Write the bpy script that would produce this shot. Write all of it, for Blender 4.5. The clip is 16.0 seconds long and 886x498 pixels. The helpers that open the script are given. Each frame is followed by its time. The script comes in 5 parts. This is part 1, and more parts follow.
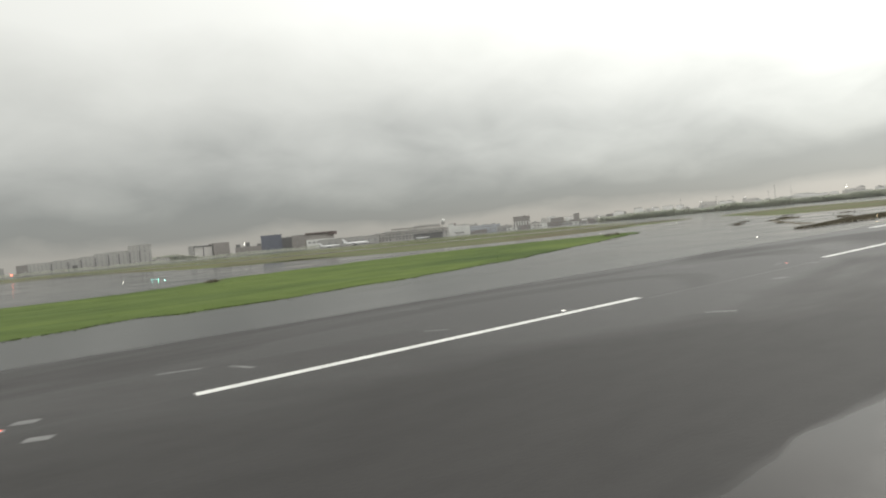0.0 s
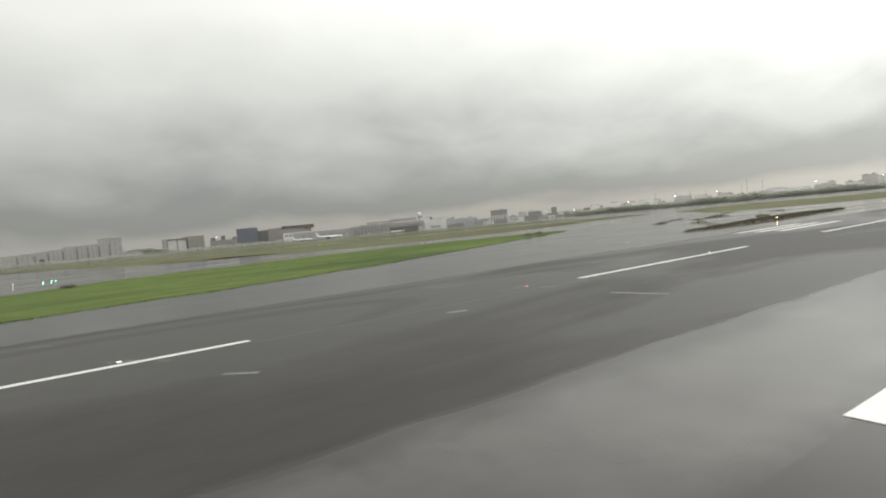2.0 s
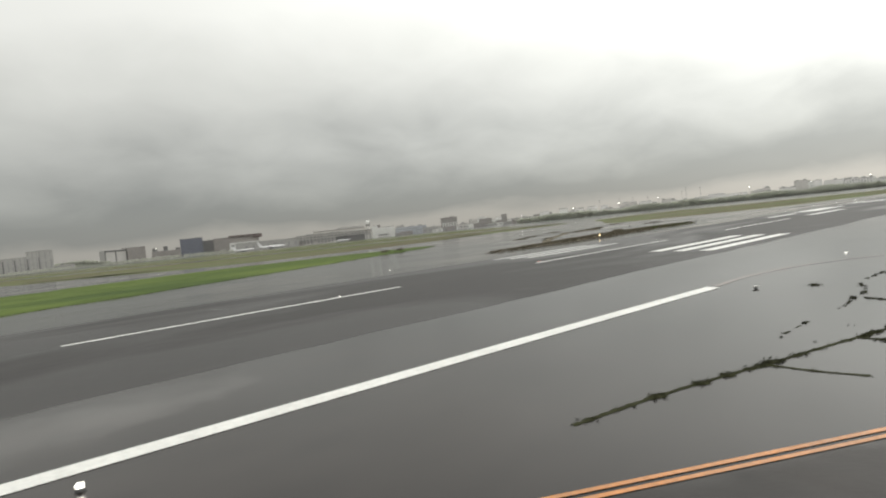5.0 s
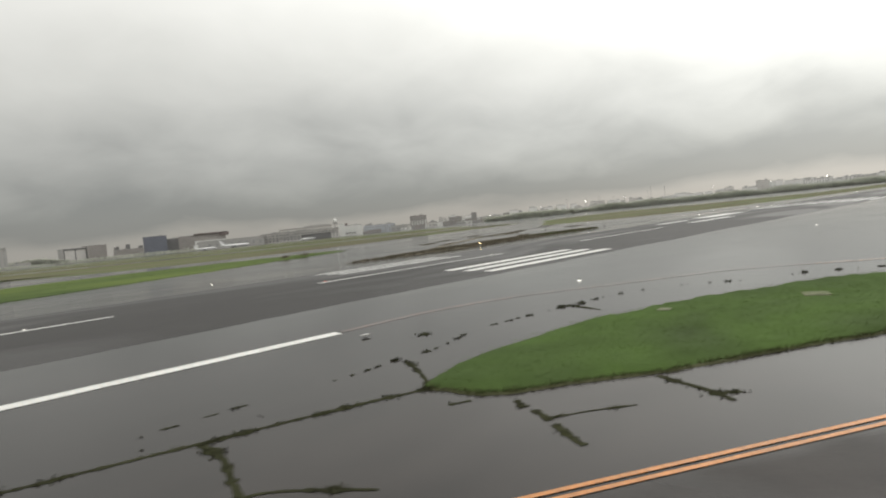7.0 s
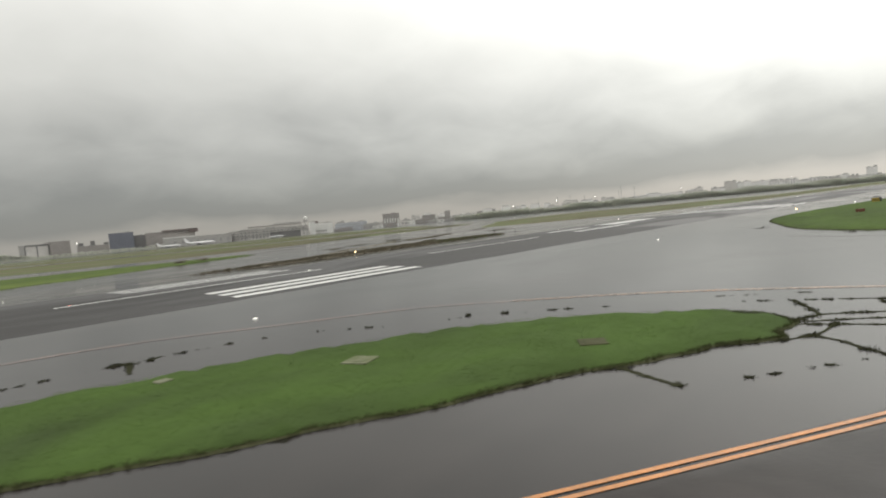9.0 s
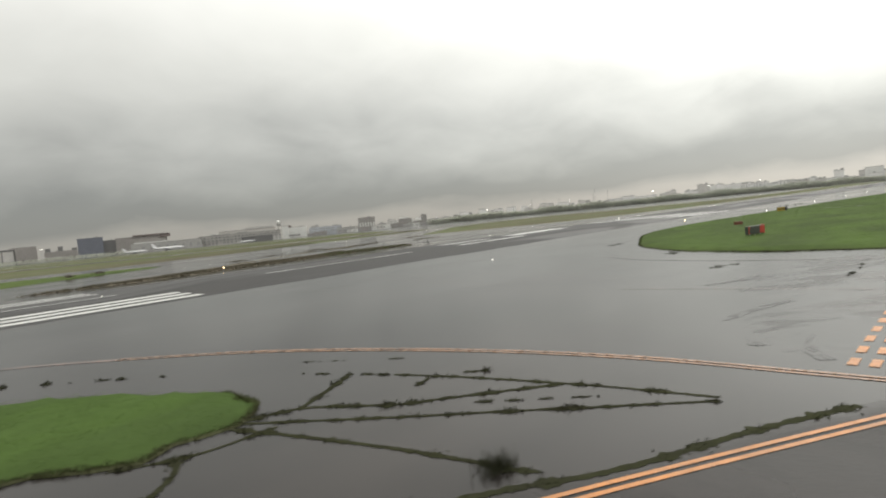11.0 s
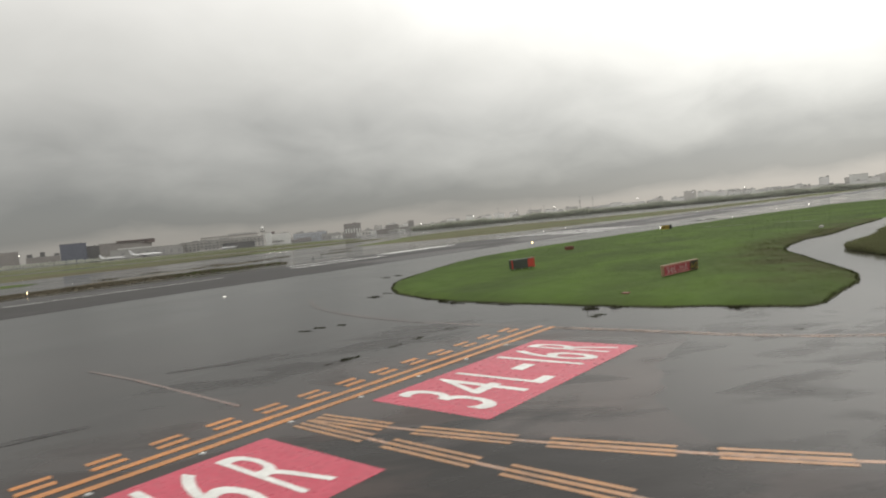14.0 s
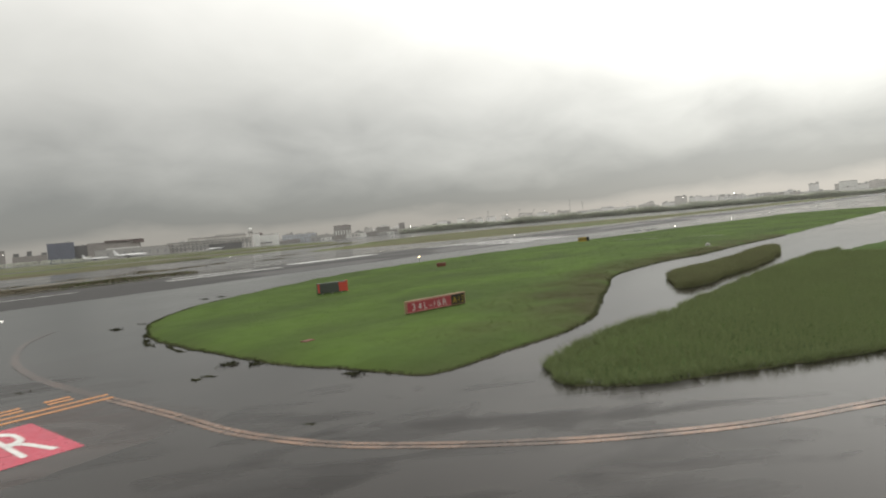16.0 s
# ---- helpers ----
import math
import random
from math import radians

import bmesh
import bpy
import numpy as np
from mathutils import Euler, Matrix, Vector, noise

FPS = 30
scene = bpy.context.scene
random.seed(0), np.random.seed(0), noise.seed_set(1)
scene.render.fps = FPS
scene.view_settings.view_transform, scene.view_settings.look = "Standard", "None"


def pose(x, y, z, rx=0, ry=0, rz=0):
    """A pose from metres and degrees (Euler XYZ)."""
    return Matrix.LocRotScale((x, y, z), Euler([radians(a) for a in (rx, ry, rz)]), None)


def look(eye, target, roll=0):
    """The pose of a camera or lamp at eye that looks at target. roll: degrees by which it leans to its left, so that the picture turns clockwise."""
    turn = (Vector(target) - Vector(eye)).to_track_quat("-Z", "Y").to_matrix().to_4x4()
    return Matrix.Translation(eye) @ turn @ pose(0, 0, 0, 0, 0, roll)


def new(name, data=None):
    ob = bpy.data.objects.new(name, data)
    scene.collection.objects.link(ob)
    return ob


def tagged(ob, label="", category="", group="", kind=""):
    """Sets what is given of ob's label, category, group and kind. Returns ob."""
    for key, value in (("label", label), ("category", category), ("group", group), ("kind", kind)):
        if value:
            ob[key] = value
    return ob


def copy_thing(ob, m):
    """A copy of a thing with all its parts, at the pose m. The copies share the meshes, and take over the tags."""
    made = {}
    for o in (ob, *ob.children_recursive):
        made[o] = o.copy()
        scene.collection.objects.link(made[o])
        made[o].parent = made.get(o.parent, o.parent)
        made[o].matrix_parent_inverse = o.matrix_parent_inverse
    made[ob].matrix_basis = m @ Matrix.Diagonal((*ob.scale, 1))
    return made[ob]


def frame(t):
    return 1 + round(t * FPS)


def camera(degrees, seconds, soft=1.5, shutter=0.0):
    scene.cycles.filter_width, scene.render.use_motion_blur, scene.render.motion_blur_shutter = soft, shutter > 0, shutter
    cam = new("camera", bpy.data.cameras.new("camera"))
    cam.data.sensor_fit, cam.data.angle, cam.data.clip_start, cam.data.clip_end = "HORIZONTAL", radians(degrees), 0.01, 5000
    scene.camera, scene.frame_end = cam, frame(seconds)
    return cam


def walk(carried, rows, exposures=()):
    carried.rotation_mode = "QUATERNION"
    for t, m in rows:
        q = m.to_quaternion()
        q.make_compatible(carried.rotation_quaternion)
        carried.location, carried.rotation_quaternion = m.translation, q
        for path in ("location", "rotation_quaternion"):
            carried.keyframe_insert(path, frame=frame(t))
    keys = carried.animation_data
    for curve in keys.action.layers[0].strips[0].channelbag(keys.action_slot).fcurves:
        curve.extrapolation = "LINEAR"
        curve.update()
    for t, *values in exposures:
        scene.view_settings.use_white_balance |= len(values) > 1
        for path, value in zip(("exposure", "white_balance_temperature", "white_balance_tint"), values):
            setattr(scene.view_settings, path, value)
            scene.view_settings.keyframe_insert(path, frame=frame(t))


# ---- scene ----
from mathutils import geometry

SLOPE, SHOULDER, SOFT = 0.01505, 45.0, 6.0


def gz(y):
    """Height of the crowned ground at the distance y from the runway's centreline."""
    a = abs(y)
    return SLOPE * SOFT * math.log(math.exp(-min(a, 400.0) / SOFT) + math.exp(-SHOULDER / SOFT))


# ---- camera: seated at an airliner's window, taxiing off the runway ----
EYE = 5.72
cam = camera(76.19, 16.0, soft=2.0, shutter=0.3)


def drive(x, y, bearing, pitch, lean):
    e = Vector((x, y, EYE + gz(y)))
    a, p = radians(bearing), radians(pitch)
    return look(e, e + 10 * Vector((math.cos(a) * math.cos(p), math.sin(a) * math.cos(p), math.sin(p))), lean)


PATH = [
    (0.0, drive(0.00, -24.03, 56.44, -1.46, -5.35)),
    (0.5, drive(5.73, -25.74, 55.91, -1.55, -5.82)),
    (1.0, drive(11.30, -27.54, 55.63, -1.75, -5.42)),
    (1.5, drive(16.84, -29.40, 55.39, -2.09, -5.59)),
    (2.0, drive(22.38, -31.30, 54.86, -2.32, -5.25)),
    (2.5, drive(27.92, -33.24, 54.23, -2.26, -6.18)),
    (3.0, drive(33.19, -35.29, 53.42, -1.96, -6.03)),
    (3.5, drive(38.52, -37.51, 52.59, -1.75, -6.17)),
    (4.0, drive(43.78, -39.77, 51.89, -1.75, -6.13)),
    (6.5, drive(69.33, -52.36, 49.03, -2.49, -5.81)),
    (7.0, drive(74.25, -54.91, 48.30, -2.51, -5.72)),
    (7.5, drive(79.18, -57.53, 47.53, -2.55, -4.81)),
    (8.0, drive(84.14, -60.13, 47.00, -2.74, -4.93)),
    (10.5, drive(109.20, -72.81, 44.95, -2.85, -5.42)),
    (11.0, drive(113.71, -75.33, 44.36, -2.82, -5.56)),
    (11.5, drive(118.13, -77.93, 43.82, -2.81, -5.65)),
    (12.0, drive(122.37, -80.42, 43.38, -2.90, -5.53)),
    (12.5, drive(127.02, -82.88, 43.71, -2.78, -5.60)),
    (13.0, drive(131.72, -85.37, 43.96, -2.58, -5.39)),
    (13.5, drive(136.41, -87.85, 43.92, -2.38, -5.40)),
    (14.0, drive(141.07, -90.32, 43.79, -2.31, -5.42)),
    (14.5, drive(145.52, -92.72, 43.56, -2.14, -5.67)),
    (15.0, drive(150.00, -95.09, 43.42, -2.22, -5.04)),
    (15.5, drive(154.35, -97.46, 43.46, -2.17, -5.46)),
    (16.0, drive(158.63, -99.82, 43.34, -2.12, -4.89)),
]
walk(cam, PATH, exposures=((0.0, 0.06, 6560, 10.5), (4.0, 0.03, 6560, 10.5), (6.5, -0.09, 6590, 11.5), (8.0, -0.08, 6600, 12), (11.0, 0.0, 6620, 11), (12.5, -0.18, 6650, 11.3), (13.0, -0.2, 6640, 12.3), (14.5, -0.24, 6640, 13), (16.0, -0.08, 6640, 12)))

# ---- sky: a low overcast, brighter high up, and one very soft sun behind it ----
SUN_BEARING, SUN_HEIGHT = 8.0, 46.0
world = bpy.data.worlds.new("overcast_sky")
scene.world = world
world.use_nodes = True
wn, wl = world.node_tree.nodes, world.node_tree.links
wn.clear()
w_out = wn.new("ShaderNodeOutputWorld")
w_bg = wn.new("ShaderNodeBackground")
w_sky = wn.new("ShaderNodeTexSky")
w_sky.sky_type, w_sky.sun_disc = "NISHITA", False
w_sky.sun_elevation, w_sky.sun_rotation = radians(SUN_HEIGHT), radians(90 - SUN_BEARING)
w_dim = wn.new("ShaderNodeMix")
w_dim.data_type, w_dim.blend_type = "RGBA", "MULTIPLY"
w_dim.inputs[0].default_value = 1.0
w_dim.inputs[7].default_value = (0.1, 0.1, 0.1, 1)
w_co = wn.new("ShaderNodeTexCoord")
w_sep = wn.new("ShaderNodeSeparateXYZ")
wl.new(w_co.outputs["Generated"], w_sep.inputs[0])


def wmath(op, a, b=None, c=None):
    n = wn.new("ShaderNodeMath")
    n.operation = op
    for i, v in enumerate((a, b, c)):
        if v is None:
            continue
        if hasattr(v, "is_linked"):
            wl.new(v, n.inputs[i])
        else:
            n.inputs[i].default_value = v
    return n.outputs[0]


# clouds lie in flat layers: coordinates stretched towards the horizon
w_den = wmath("ADD", wmath("MAXIMUM", w_sep.outputs[2], 0.0), 0.36)
w_vec = wn.new("ShaderNodeCombineXYZ")
wl.new(wmath("DIVIDE", w_sep.outputs[0], w_den), w_vec.inputs[0])
wl.new(wmath("DIVIDE", w_sep.outputs[1], w_den), w_vec.inputs[1])


def wnoise(scale, detail, rough, warp):
    n = wn.new("ShaderNodeTexNoise")
    n.inputs["Scale"].default_value, n.inputs["Detail"].default_value = scale, detail
    n.inputs["Roughness"].default_value, n.inputs["Distortion"].default_value = rough, warp
    wl.new(w_vec.outputs[0], n.inputs["Vector"])
    return n.outputs["Fac"]


w_big, w_small = wnoise(1.1, 2.0, 0.5, 0.2), wnoise(3.6, 5.0, 0.5, 0.3)
w_mix = wmath("ADD", wmath("MULTIPLY", wmath("SUBTRACT", w_big, 0.5), 0.22), wmath("MULTIPLY", wmath("SUBTRACT", w_small, 0.5), 0.12))
w_fade = wmath("MINIMUM", wmath("MULTIPLY", wmath("MAXIMUM", w_sep.outputs[2], 0.0), 6.0), 1.0)
w_h = wmath("ADD", w_sep.outputs[2], wmath("MULTIPLY", w_mix, wmath("ADD", wmath("MULTIPLY", w_fade, 0.85), 0.15)))
w_ramp = wn.new("ShaderNodeValToRGB")
wl.new(w_h, w_ramp.inputs[0])
SKY = [(0.0, (0.44, 0.430, 0.392)), (0.022, (0.425, 0.418, 0.384)), (0.043, (0.300, 0.308, 0.292)), (0.064, (0.312, 0.321, 0.304)), (0.10, (0.43, 0.44, 0.412)),
       (0.15, (0.565, 0.577, 0.54)), (0.20, (0.67, 0.682, 0.638)), (0.27, (0.81, 0.823, 0.77)), (0.36, (0.985, 0.998, 0.94)), (0.7, (1.15, 1.165, 1.11))]
cr = w_ramp.color_ramp
while len(cr.elements) < len(SKY):
    cr.elements.new(0.5)
for el, (p, c) in zip(cr.elements, SKY):
    el.position, el.color = p, (*c, 1)
# brighter towards the veiled sun
w_sun = wn.new("ShaderNodeVectorMath")
w_sun.operation = "DOT_PRODUCT"
wl.new(w_co.outputs["Generated"], w_sun.inputs[0])
sun_way = Vector((math.cos(radians(SUN_BEARING)) * math.cos(radians(SUN_HEIGHT)), math.sin(radians(SUN_BEARING)) * math.cos(radians(SUN_HEIGHT)), math.sin(radians(SUN_HEIGHT))))
w_sun.inputs[1].default_value = sun_way
w_glow = wmath("MULTIPLY", wmath("POWER", wmath("MAXIMUM", w_sun.outputs["Value"], 0.0), 3.5), 1.05)
w_lift = wn.new("ShaderNodeVectorMath")
w_lift.operation = "SCALE"
wl.new(w_ramp.outputs[0], w_lift.inputs[0])


def wtoward(bearing, height, power, gain):
    """A soft brightening of the cloud towards one quarter of the sky."""
    n = wn.new("ShaderNodeVectorMath")
    n.operation = "DOT_PRODUCT"
    wl.new(w_co.outputs["Generated"], n.inputs[0])
    a, e = radians(bearing), radians(height)
    n.inputs[1].default_value = (math.cos(a) * math.cos(e), math.sin(a) * math.cos(e), math.sin(e))
    return wmath("MULTIPLY", wmath("POWER", wmath("MAXIMUM", n.outputs["Value"], 0.0), power), gain)


# thinner cloud low in the south-east; unseen sky behind the aircraft brightened for facades
w_all = wmath("ADD", wmath("ADD", w_glow, 0.86), wmath("ADD", wtoward(5, 12, 14.0, 0.52), wtoward(225, 25, 1.2, 0.55)))
wl.new(w_all, w_lift.inputs["Scale"])
w_over = wn.new("ShaderNodeMix")
w_over.data_type = "RGBA"
w_over.inputs[0].default_value = 0.94
wl.new(w_sky.outputs[0], w_dim.inputs[6])
wl.new(w_dim.outputs[2], w_over.inputs[6])
wl.new(w_lift.outputs[0], w_over.inputs[7])
wl.new(w_over.outputs[2], w_bg.inputs[0])
w_bg.inputs[1].default_value = 1.0
wl.new(w_bg.outputs[0], w_out.inputs[0])

sun = new("sun", bpy.data.lights.new("sun", "SUN"))
sun.data.energy, sun.data.angle, sun.data.color = 0.5, radians(35), (1.0, 0.96, 0.9)
sun.matrix_world = look(sun_way * 100, (0, 0, 0))


# ---- materials ----
def coat(tree, b, geo, base, rough=0.6, spots=None, big=0.15, small=3.0, amount=0.5, bump=0.0, bump_scale=20.0, metal=0.0,
         rough2=None, wet_scale=0.08, stretch=(1, 1, 1), ior=1.45, island=0.0, soften=0.06, gloss=0.5, fine=0.6, turn=0.0):
    """Stains at two scales, relief and, where rough2 is given, patches of another gloss."""
    n, l = tree.nodes, tree.links
    b.inputs["Specular IOR Level"].default_value = gloss
    b.inputs["Metallic"].default_value, b.inputs["IOR"].default_value = metal, ior
    mp = n.new("ShaderNodeMapping")
    mp.vector_type = "TEXTURE"
    mp.inputs["Scale"].default_value = tuple(1 / v for v in stretch)
    mp.inputs["Rotation"].default_value = (0, 0, radians(turn))
    l.new(geo.outputs["Position"], mp.inputs["Vector"])

    def tex(scale, detail=5.0, distort=0.0):
        t = n.new("ShaderNodeTexNoise")
        t.inputs["Scale"].default_value, t.inputs["Detail"].default_value, t.inputs["Distortion"].default_value = scale, detail, distort
        l.new(mp.outputs[0], t.inputs["Vector"])
        return t.outputs["Fac"]

    def span(src, a, c, lo, hi):
        r = n.new("ShaderNodeMapRange")
        r.inputs[1].default_value, r.inputs[2].default_value, r.inputs[3].default_value, r.inputs[4].default_value = a, c, lo, hi
        l.new(src, r.inputs[0])
        return r.outputs[0]

    def mix(fac, a, c):
        x = n.new("ShaderNodeMix")
        x.data_type = "RGBA"
        for s, v in ((0, fac), (6, a), (7, c)):
            if hasattr(v, "is_linked"):
                l.new(v, x.inputs[s])
            else:
                x.inputs[s].default_value = v if s == 0 else (*v, 1)
        return x.outputs[2]

    spots = spots or tuple(v * 0.6 for v in base)
    col = mix(span(tex(big, 4.0, 0.6), 0.35, 0.7, 0.0, amount), base, spots)
    col = mix(span(tex(small, 6.0), 0.4, 0.75, 0.0, amount * fine), col, tuple(v * 0.55 for v in spots))
    if island:
        ran = geo.outputs["Random Per Island"]
        col = mix(span(ran, 0, 1, 0, island), col, tuple(min(1, v * 1.9 + 0.01) for v in base))
    l.new(col, b.inputs["Base Color"])
    if rough2 is None:
        l.new(span(tex(small * 0.7), 0.3, 0.7, max(0.02, rough - 0.08), rough + 0.08), b.inputs["Roughness"])
    else:
        l.new(span(tex(wet_scale, 5.0, 0.8), 0.5 - soften, 0.5 + soften, rough, rough2), b.inputs["Roughness"])
    if bump:
        bp = n.new("ShaderNodeBump")
        bp.inputs["Strength"].default_value, bp.inputs["Distance"].default_value = 1.0, bump
        l.new(tex(bump_scale, 6.0), bp.inputs["Height"])
        l.new(bp.outputs[0], b.inputs["Normal"])
    return tex, span


FLOODED = dict(base=(0.028, 0.0235, 0.021), rough=0.055, spots=(0.013, 0.011, 0.010), big=0.07, small=0.6, amount=0.9, bump=0.0012, bump_scale=1.6, rough2=0.16, wet_scale=0.08, ior=1.285, soften=0.2, stretch=(0.45, 1, 1))


DAMP = dict(base=(0.054, 0.040, 0.036), rough=0.08, spots=(0.023, 0.019, 0.018), big=0.20, small=1.2, amount=0.8, bump=0.003, bump_scale=14.0, rough2=0.40, wet_scale=0.24, ior=1.27, stretch=(0.55, 1, 1), turn=-42, soften=0.06, fine=0.35)


def material(name, base, rough=0.6, spots=None, big=0.15, small=3.0, amount=0.5, bump=0.0, bump_scale=20.0, emit=None, power=0.0, fade=False, streak=0.5, tear=(0.3, 0.7, -0.7, 0.0), under=FLOODED, **more):
    """One procedural surface; with fade it gives way to what lies under it, as a rule standing water, where its cover thins out."""
    m = bpy.data.materials.new(name)
    m.use_nodes = True
    n, l = m.node_tree.nodes, m.node_tree.links
    b, geo = n["Principled BSDF"], n.new("ShaderNodeNewGeometry")
    tex, span = coat(m.node_tree, b, geo, base, rough, spots, big, small, amount, bump, bump_scale, **more)
    if fade:
        at = n.new("ShaderNodeAttribute")
        at.attribute_name = "cover"
        water, both = n.new("ShaderNodeBsdfPrincipled"), n.new("ShaderNodeMixShader")
        coat(m.node_tree, water, geo, **under)
        k = n.new("ShaderNodeMath")
        k.operation, k.use_clamp = "MULTIPLY_ADD", True
        l.new(at.outputs["Fac"], k.inputs[0])
        k.inputs[1].default_value = 1.7
        l.new(span(tex(streak, 4.0, 0.5), *tear), k.inputs[2])
        l.new(k.outputs[0], both.inputs[0])
        l.new(water.outputs[0], both.inputs[1])
        l.new(b.outputs[0], both.inputs[2])
        l.new(both.outputs[0], n["Material Output"].inputs["Surface"])
    if emit:
        b.inputs["Emission Color"].default_value, b.inputs["Emission Strength"].default_value = (*emit, 1), power
    return m


M_FLOOD = material("flooded_pavement", **FLOODED)
M_RUNWAY = material("grooved_wet_asphalt", (0.042, 0.040, 0.039), 0.42, (0.028, 0.0265, 0.026), 0.08, 1.2, 0.5, 0.01, 14.0, rough2=0.58, wet_scale=0.05, stretch=(0.35, 1, 1), ior=1.22, fade=True)
M_TAXI = material("taxiway_asphalt", (0.034, 0.029, 0.027), 0.22, (0.021, 0.019, 0.018), 0.22, 1.5, 0.9, 0.006, 14.0, rough2=0.45, wet_scale=0.11, ior=1.21, stretch=(1, 0.45, 1), soften=0.12, fade=True)
M_STUB = material("damp_asphalt", fade=True, **DAMP)
M_SHOULDER = material("still_shoulder_water", (0.060, 0.054, 0.050), 0.03, (0.040, 0.036, 0.034), 0.09, 0.6, 0.8, 0.0006, 2.0, rough2=0.09, wet_scale=0.1, ior=1.36, soften=0.2, fade=True)
M_WHITE = material("white_paint", (0.72, 0.72, 0.69), 0.35, (0.53, 0.53, 0.505), 0.6, 7.0, 0.7, 0.002, 40)
M_WORN = material("worn_white_paint", (0.17, 0.17, 0.165), 0.5, (0.08, 0.08, 0.08), 0.8, 7.0, 0.9, 0.002, 40)
M_ORANGE = material("orange_paint", (0.55, 0.215, 0.052), 0.38, (0.34, 0.145, 0.045), 0.7, 6.0, 0.9, 0.002, 40)
M_FADED = material("faded_orange_paint", (0.42, 0.235, 0.14), 0.3, (0.22, 0.145, 0.105), 0.5, 4.0, 0.9)
M_GUIDE = material("dulled_orange_paint", (0.45, 0.22, 0.085), 0.36, (0.25, 0.14, 0.075), 0.7, 5.0, 0.9, 0.002, 40)
M_WORNLINE = material("orange_paint_worn_through", (0.42, 0.215, 0.11), 0.3, (0.24, 0.14, 0.09), 0.5, 4.0, 0.9, fade=True, streak=1.6)
M_PALE = material("submerged_orange_paint", (0.21, 0.125, 0.10), 0.14, (0.12, 0.08, 0.068), 0.5, 4.0, 0.9, fade=True, streak=0.8)
M_DROWNED = material("drowned_orange_paint", (0.15, 0.08, 0.058), 0.14, (0.09, 0.055, 0.045), 0.5, 4.0, 0.9, fade=True, streak=0.5, ior=1.28)
M_RED = material("red_panel_paint", (0.46, 0.043, 0.080), 0.32, (0.39, 0.038, 0.066), 0.5, 5.0, 0.6, 0.002, 40)
M_TURF = material("turf_soil", (0.063, 0.104, 0.027), 0.9, (0.042, 0.062, 0.023), 0.11, 0.9, 1.0, 0.004, 6.0, gloss=0.06, fine=0.22, stretch=(0.7, 1, 1))
M_GRASS = material("mown_grass", (0.066, 0.108, 0.028), 0.85, (0.045, 0.064, 0.025), 0.11, 0.9, 1.0, island=0.1, gloss=0.06, fine=0.22, stretch=(0.7, 1, 1))
M_LUSHSOIL = material("lush_turf", (0.073, 0.116, 0.028), 0.9, (0.052, 0.075, 0.026), 0.10, 0.9, 1.0, 0.004, 6.0, gloss=0.06, fine=0.25, stretch=(0.7, 1, 1))
M_LUSH = material("lush_mown_grass", (0.077, 0.121, 0.029), 0.85, (0.054, 0.077, 0.027), 0.10, 0.9, 1.0, island=0.12, gloss=0.06, fine=0.25, stretch=(0.7, 1, 1))
M_EDGE = material("dark_shore_grass", (0.066, 0.078, 0.031), 0.85, (0.052, 0.052, 0.028), 0.4, 2.0, 0.9, island=0.1, gloss=0.05, fine=0.3)
M_ROUGH = material("rough_olive_grass", (0.092, 0.106, 0.044), 0.85, (0.075, 0.075, 0.038), 0.3, 2.0, 0.9, island=0.1, gloss=0.05, fine=0.2)
M_SEDGE = material("brown_green_sedge", (0.132, 0.148, 0.070), 0.8, (0.100, 0.102, 0.054), 0.25, 1.2, 0.9, island=0.25, gloss=0.1, fine=0.3)
M_REED = material("tall_wet_grass", (0.132, 0.166, 0.072), 0.8, (0.096, 0.104, 0.054), 0.22, 1.2, 0.8, island=0.25, gloss=0.12, fine=0.25)
M_FARGRASS = material("meadow", (0.108, 0.134, 0.058), 0.9, (0.118, 0.104, 0.064), 0.018, 0.12, 1.0, 0.05, 1.0, stretch=(0.35, 1, 1), gloss=0.1, fine=0.3)
# paler than the near turf, with distance haze put into the green
M_FIELD = material("pale_green_meadow", (0.114, 0.150, 0.044), 0.9, (0.058, 0.087, 0.030), 0.045, 0.35, 1.0, 0.02, 2.0, gloss=0.06, fine=0.45, stretch=(0.4, 1, 1))
M_FAINT = material("worn_orange_paint", (0.25, 0.138, 0.083), 0.3, (0.14, 0.085, 0.06), 0.5, 3.0, 1.0, fade=True, streak=0.7, tear=(0.35, 0.65, -0.75, 0.05))
M_WEED = material("drowned_weeds", (0.036, 0.038, 0.020), 0.9, (0.020, 0.020, 0.013), 0.5, 2.0, 0.8, island=0.2, gloss=0.03)
M_MUD = material("wet_soil", (0.075, 0.076, 0.042), 0.75, (0.05, 0.056, 0.026), 0.6, 3.0, 0.8, gloss=0.05)
M_DRY = material("brown_reed", (0.135, 0.118, 0.090), 0.85, (0.088, 0.082, 0.056), 0.15, 1.0, 0.9, island=0.25, gloss=0.08, fine=0.3)
M_SIGNRED = material("sign_red_face", (0.30, 0.045, 0.055), 0.45, (0.22, 0.035, 0.045), 1.5, 9.0, 0.5)
M_SIGNFRAME = material("sign_red_casing", (0.45, 0.055, 0.035), 0.5, (0.32, 0.045, 0.03), 1.5, 9.0, 0.5)
M_SIGNBLACK = material("sign_black_face", (0.02, 0.02, 0.018), 0.35)
M_SIGNDARK = material("sign_grey_green_face", (0.055, 0.065, 0.055), 0.4, (0.035, 0.04, 0.035), 1.5, 9.0, 0.5)
M_YELLOW = material("sign_yellow", (0.40, 0.28, 0.035), 0.5, (0.27, 0.19, 0.03), 1.5, 9.0, 0.6)
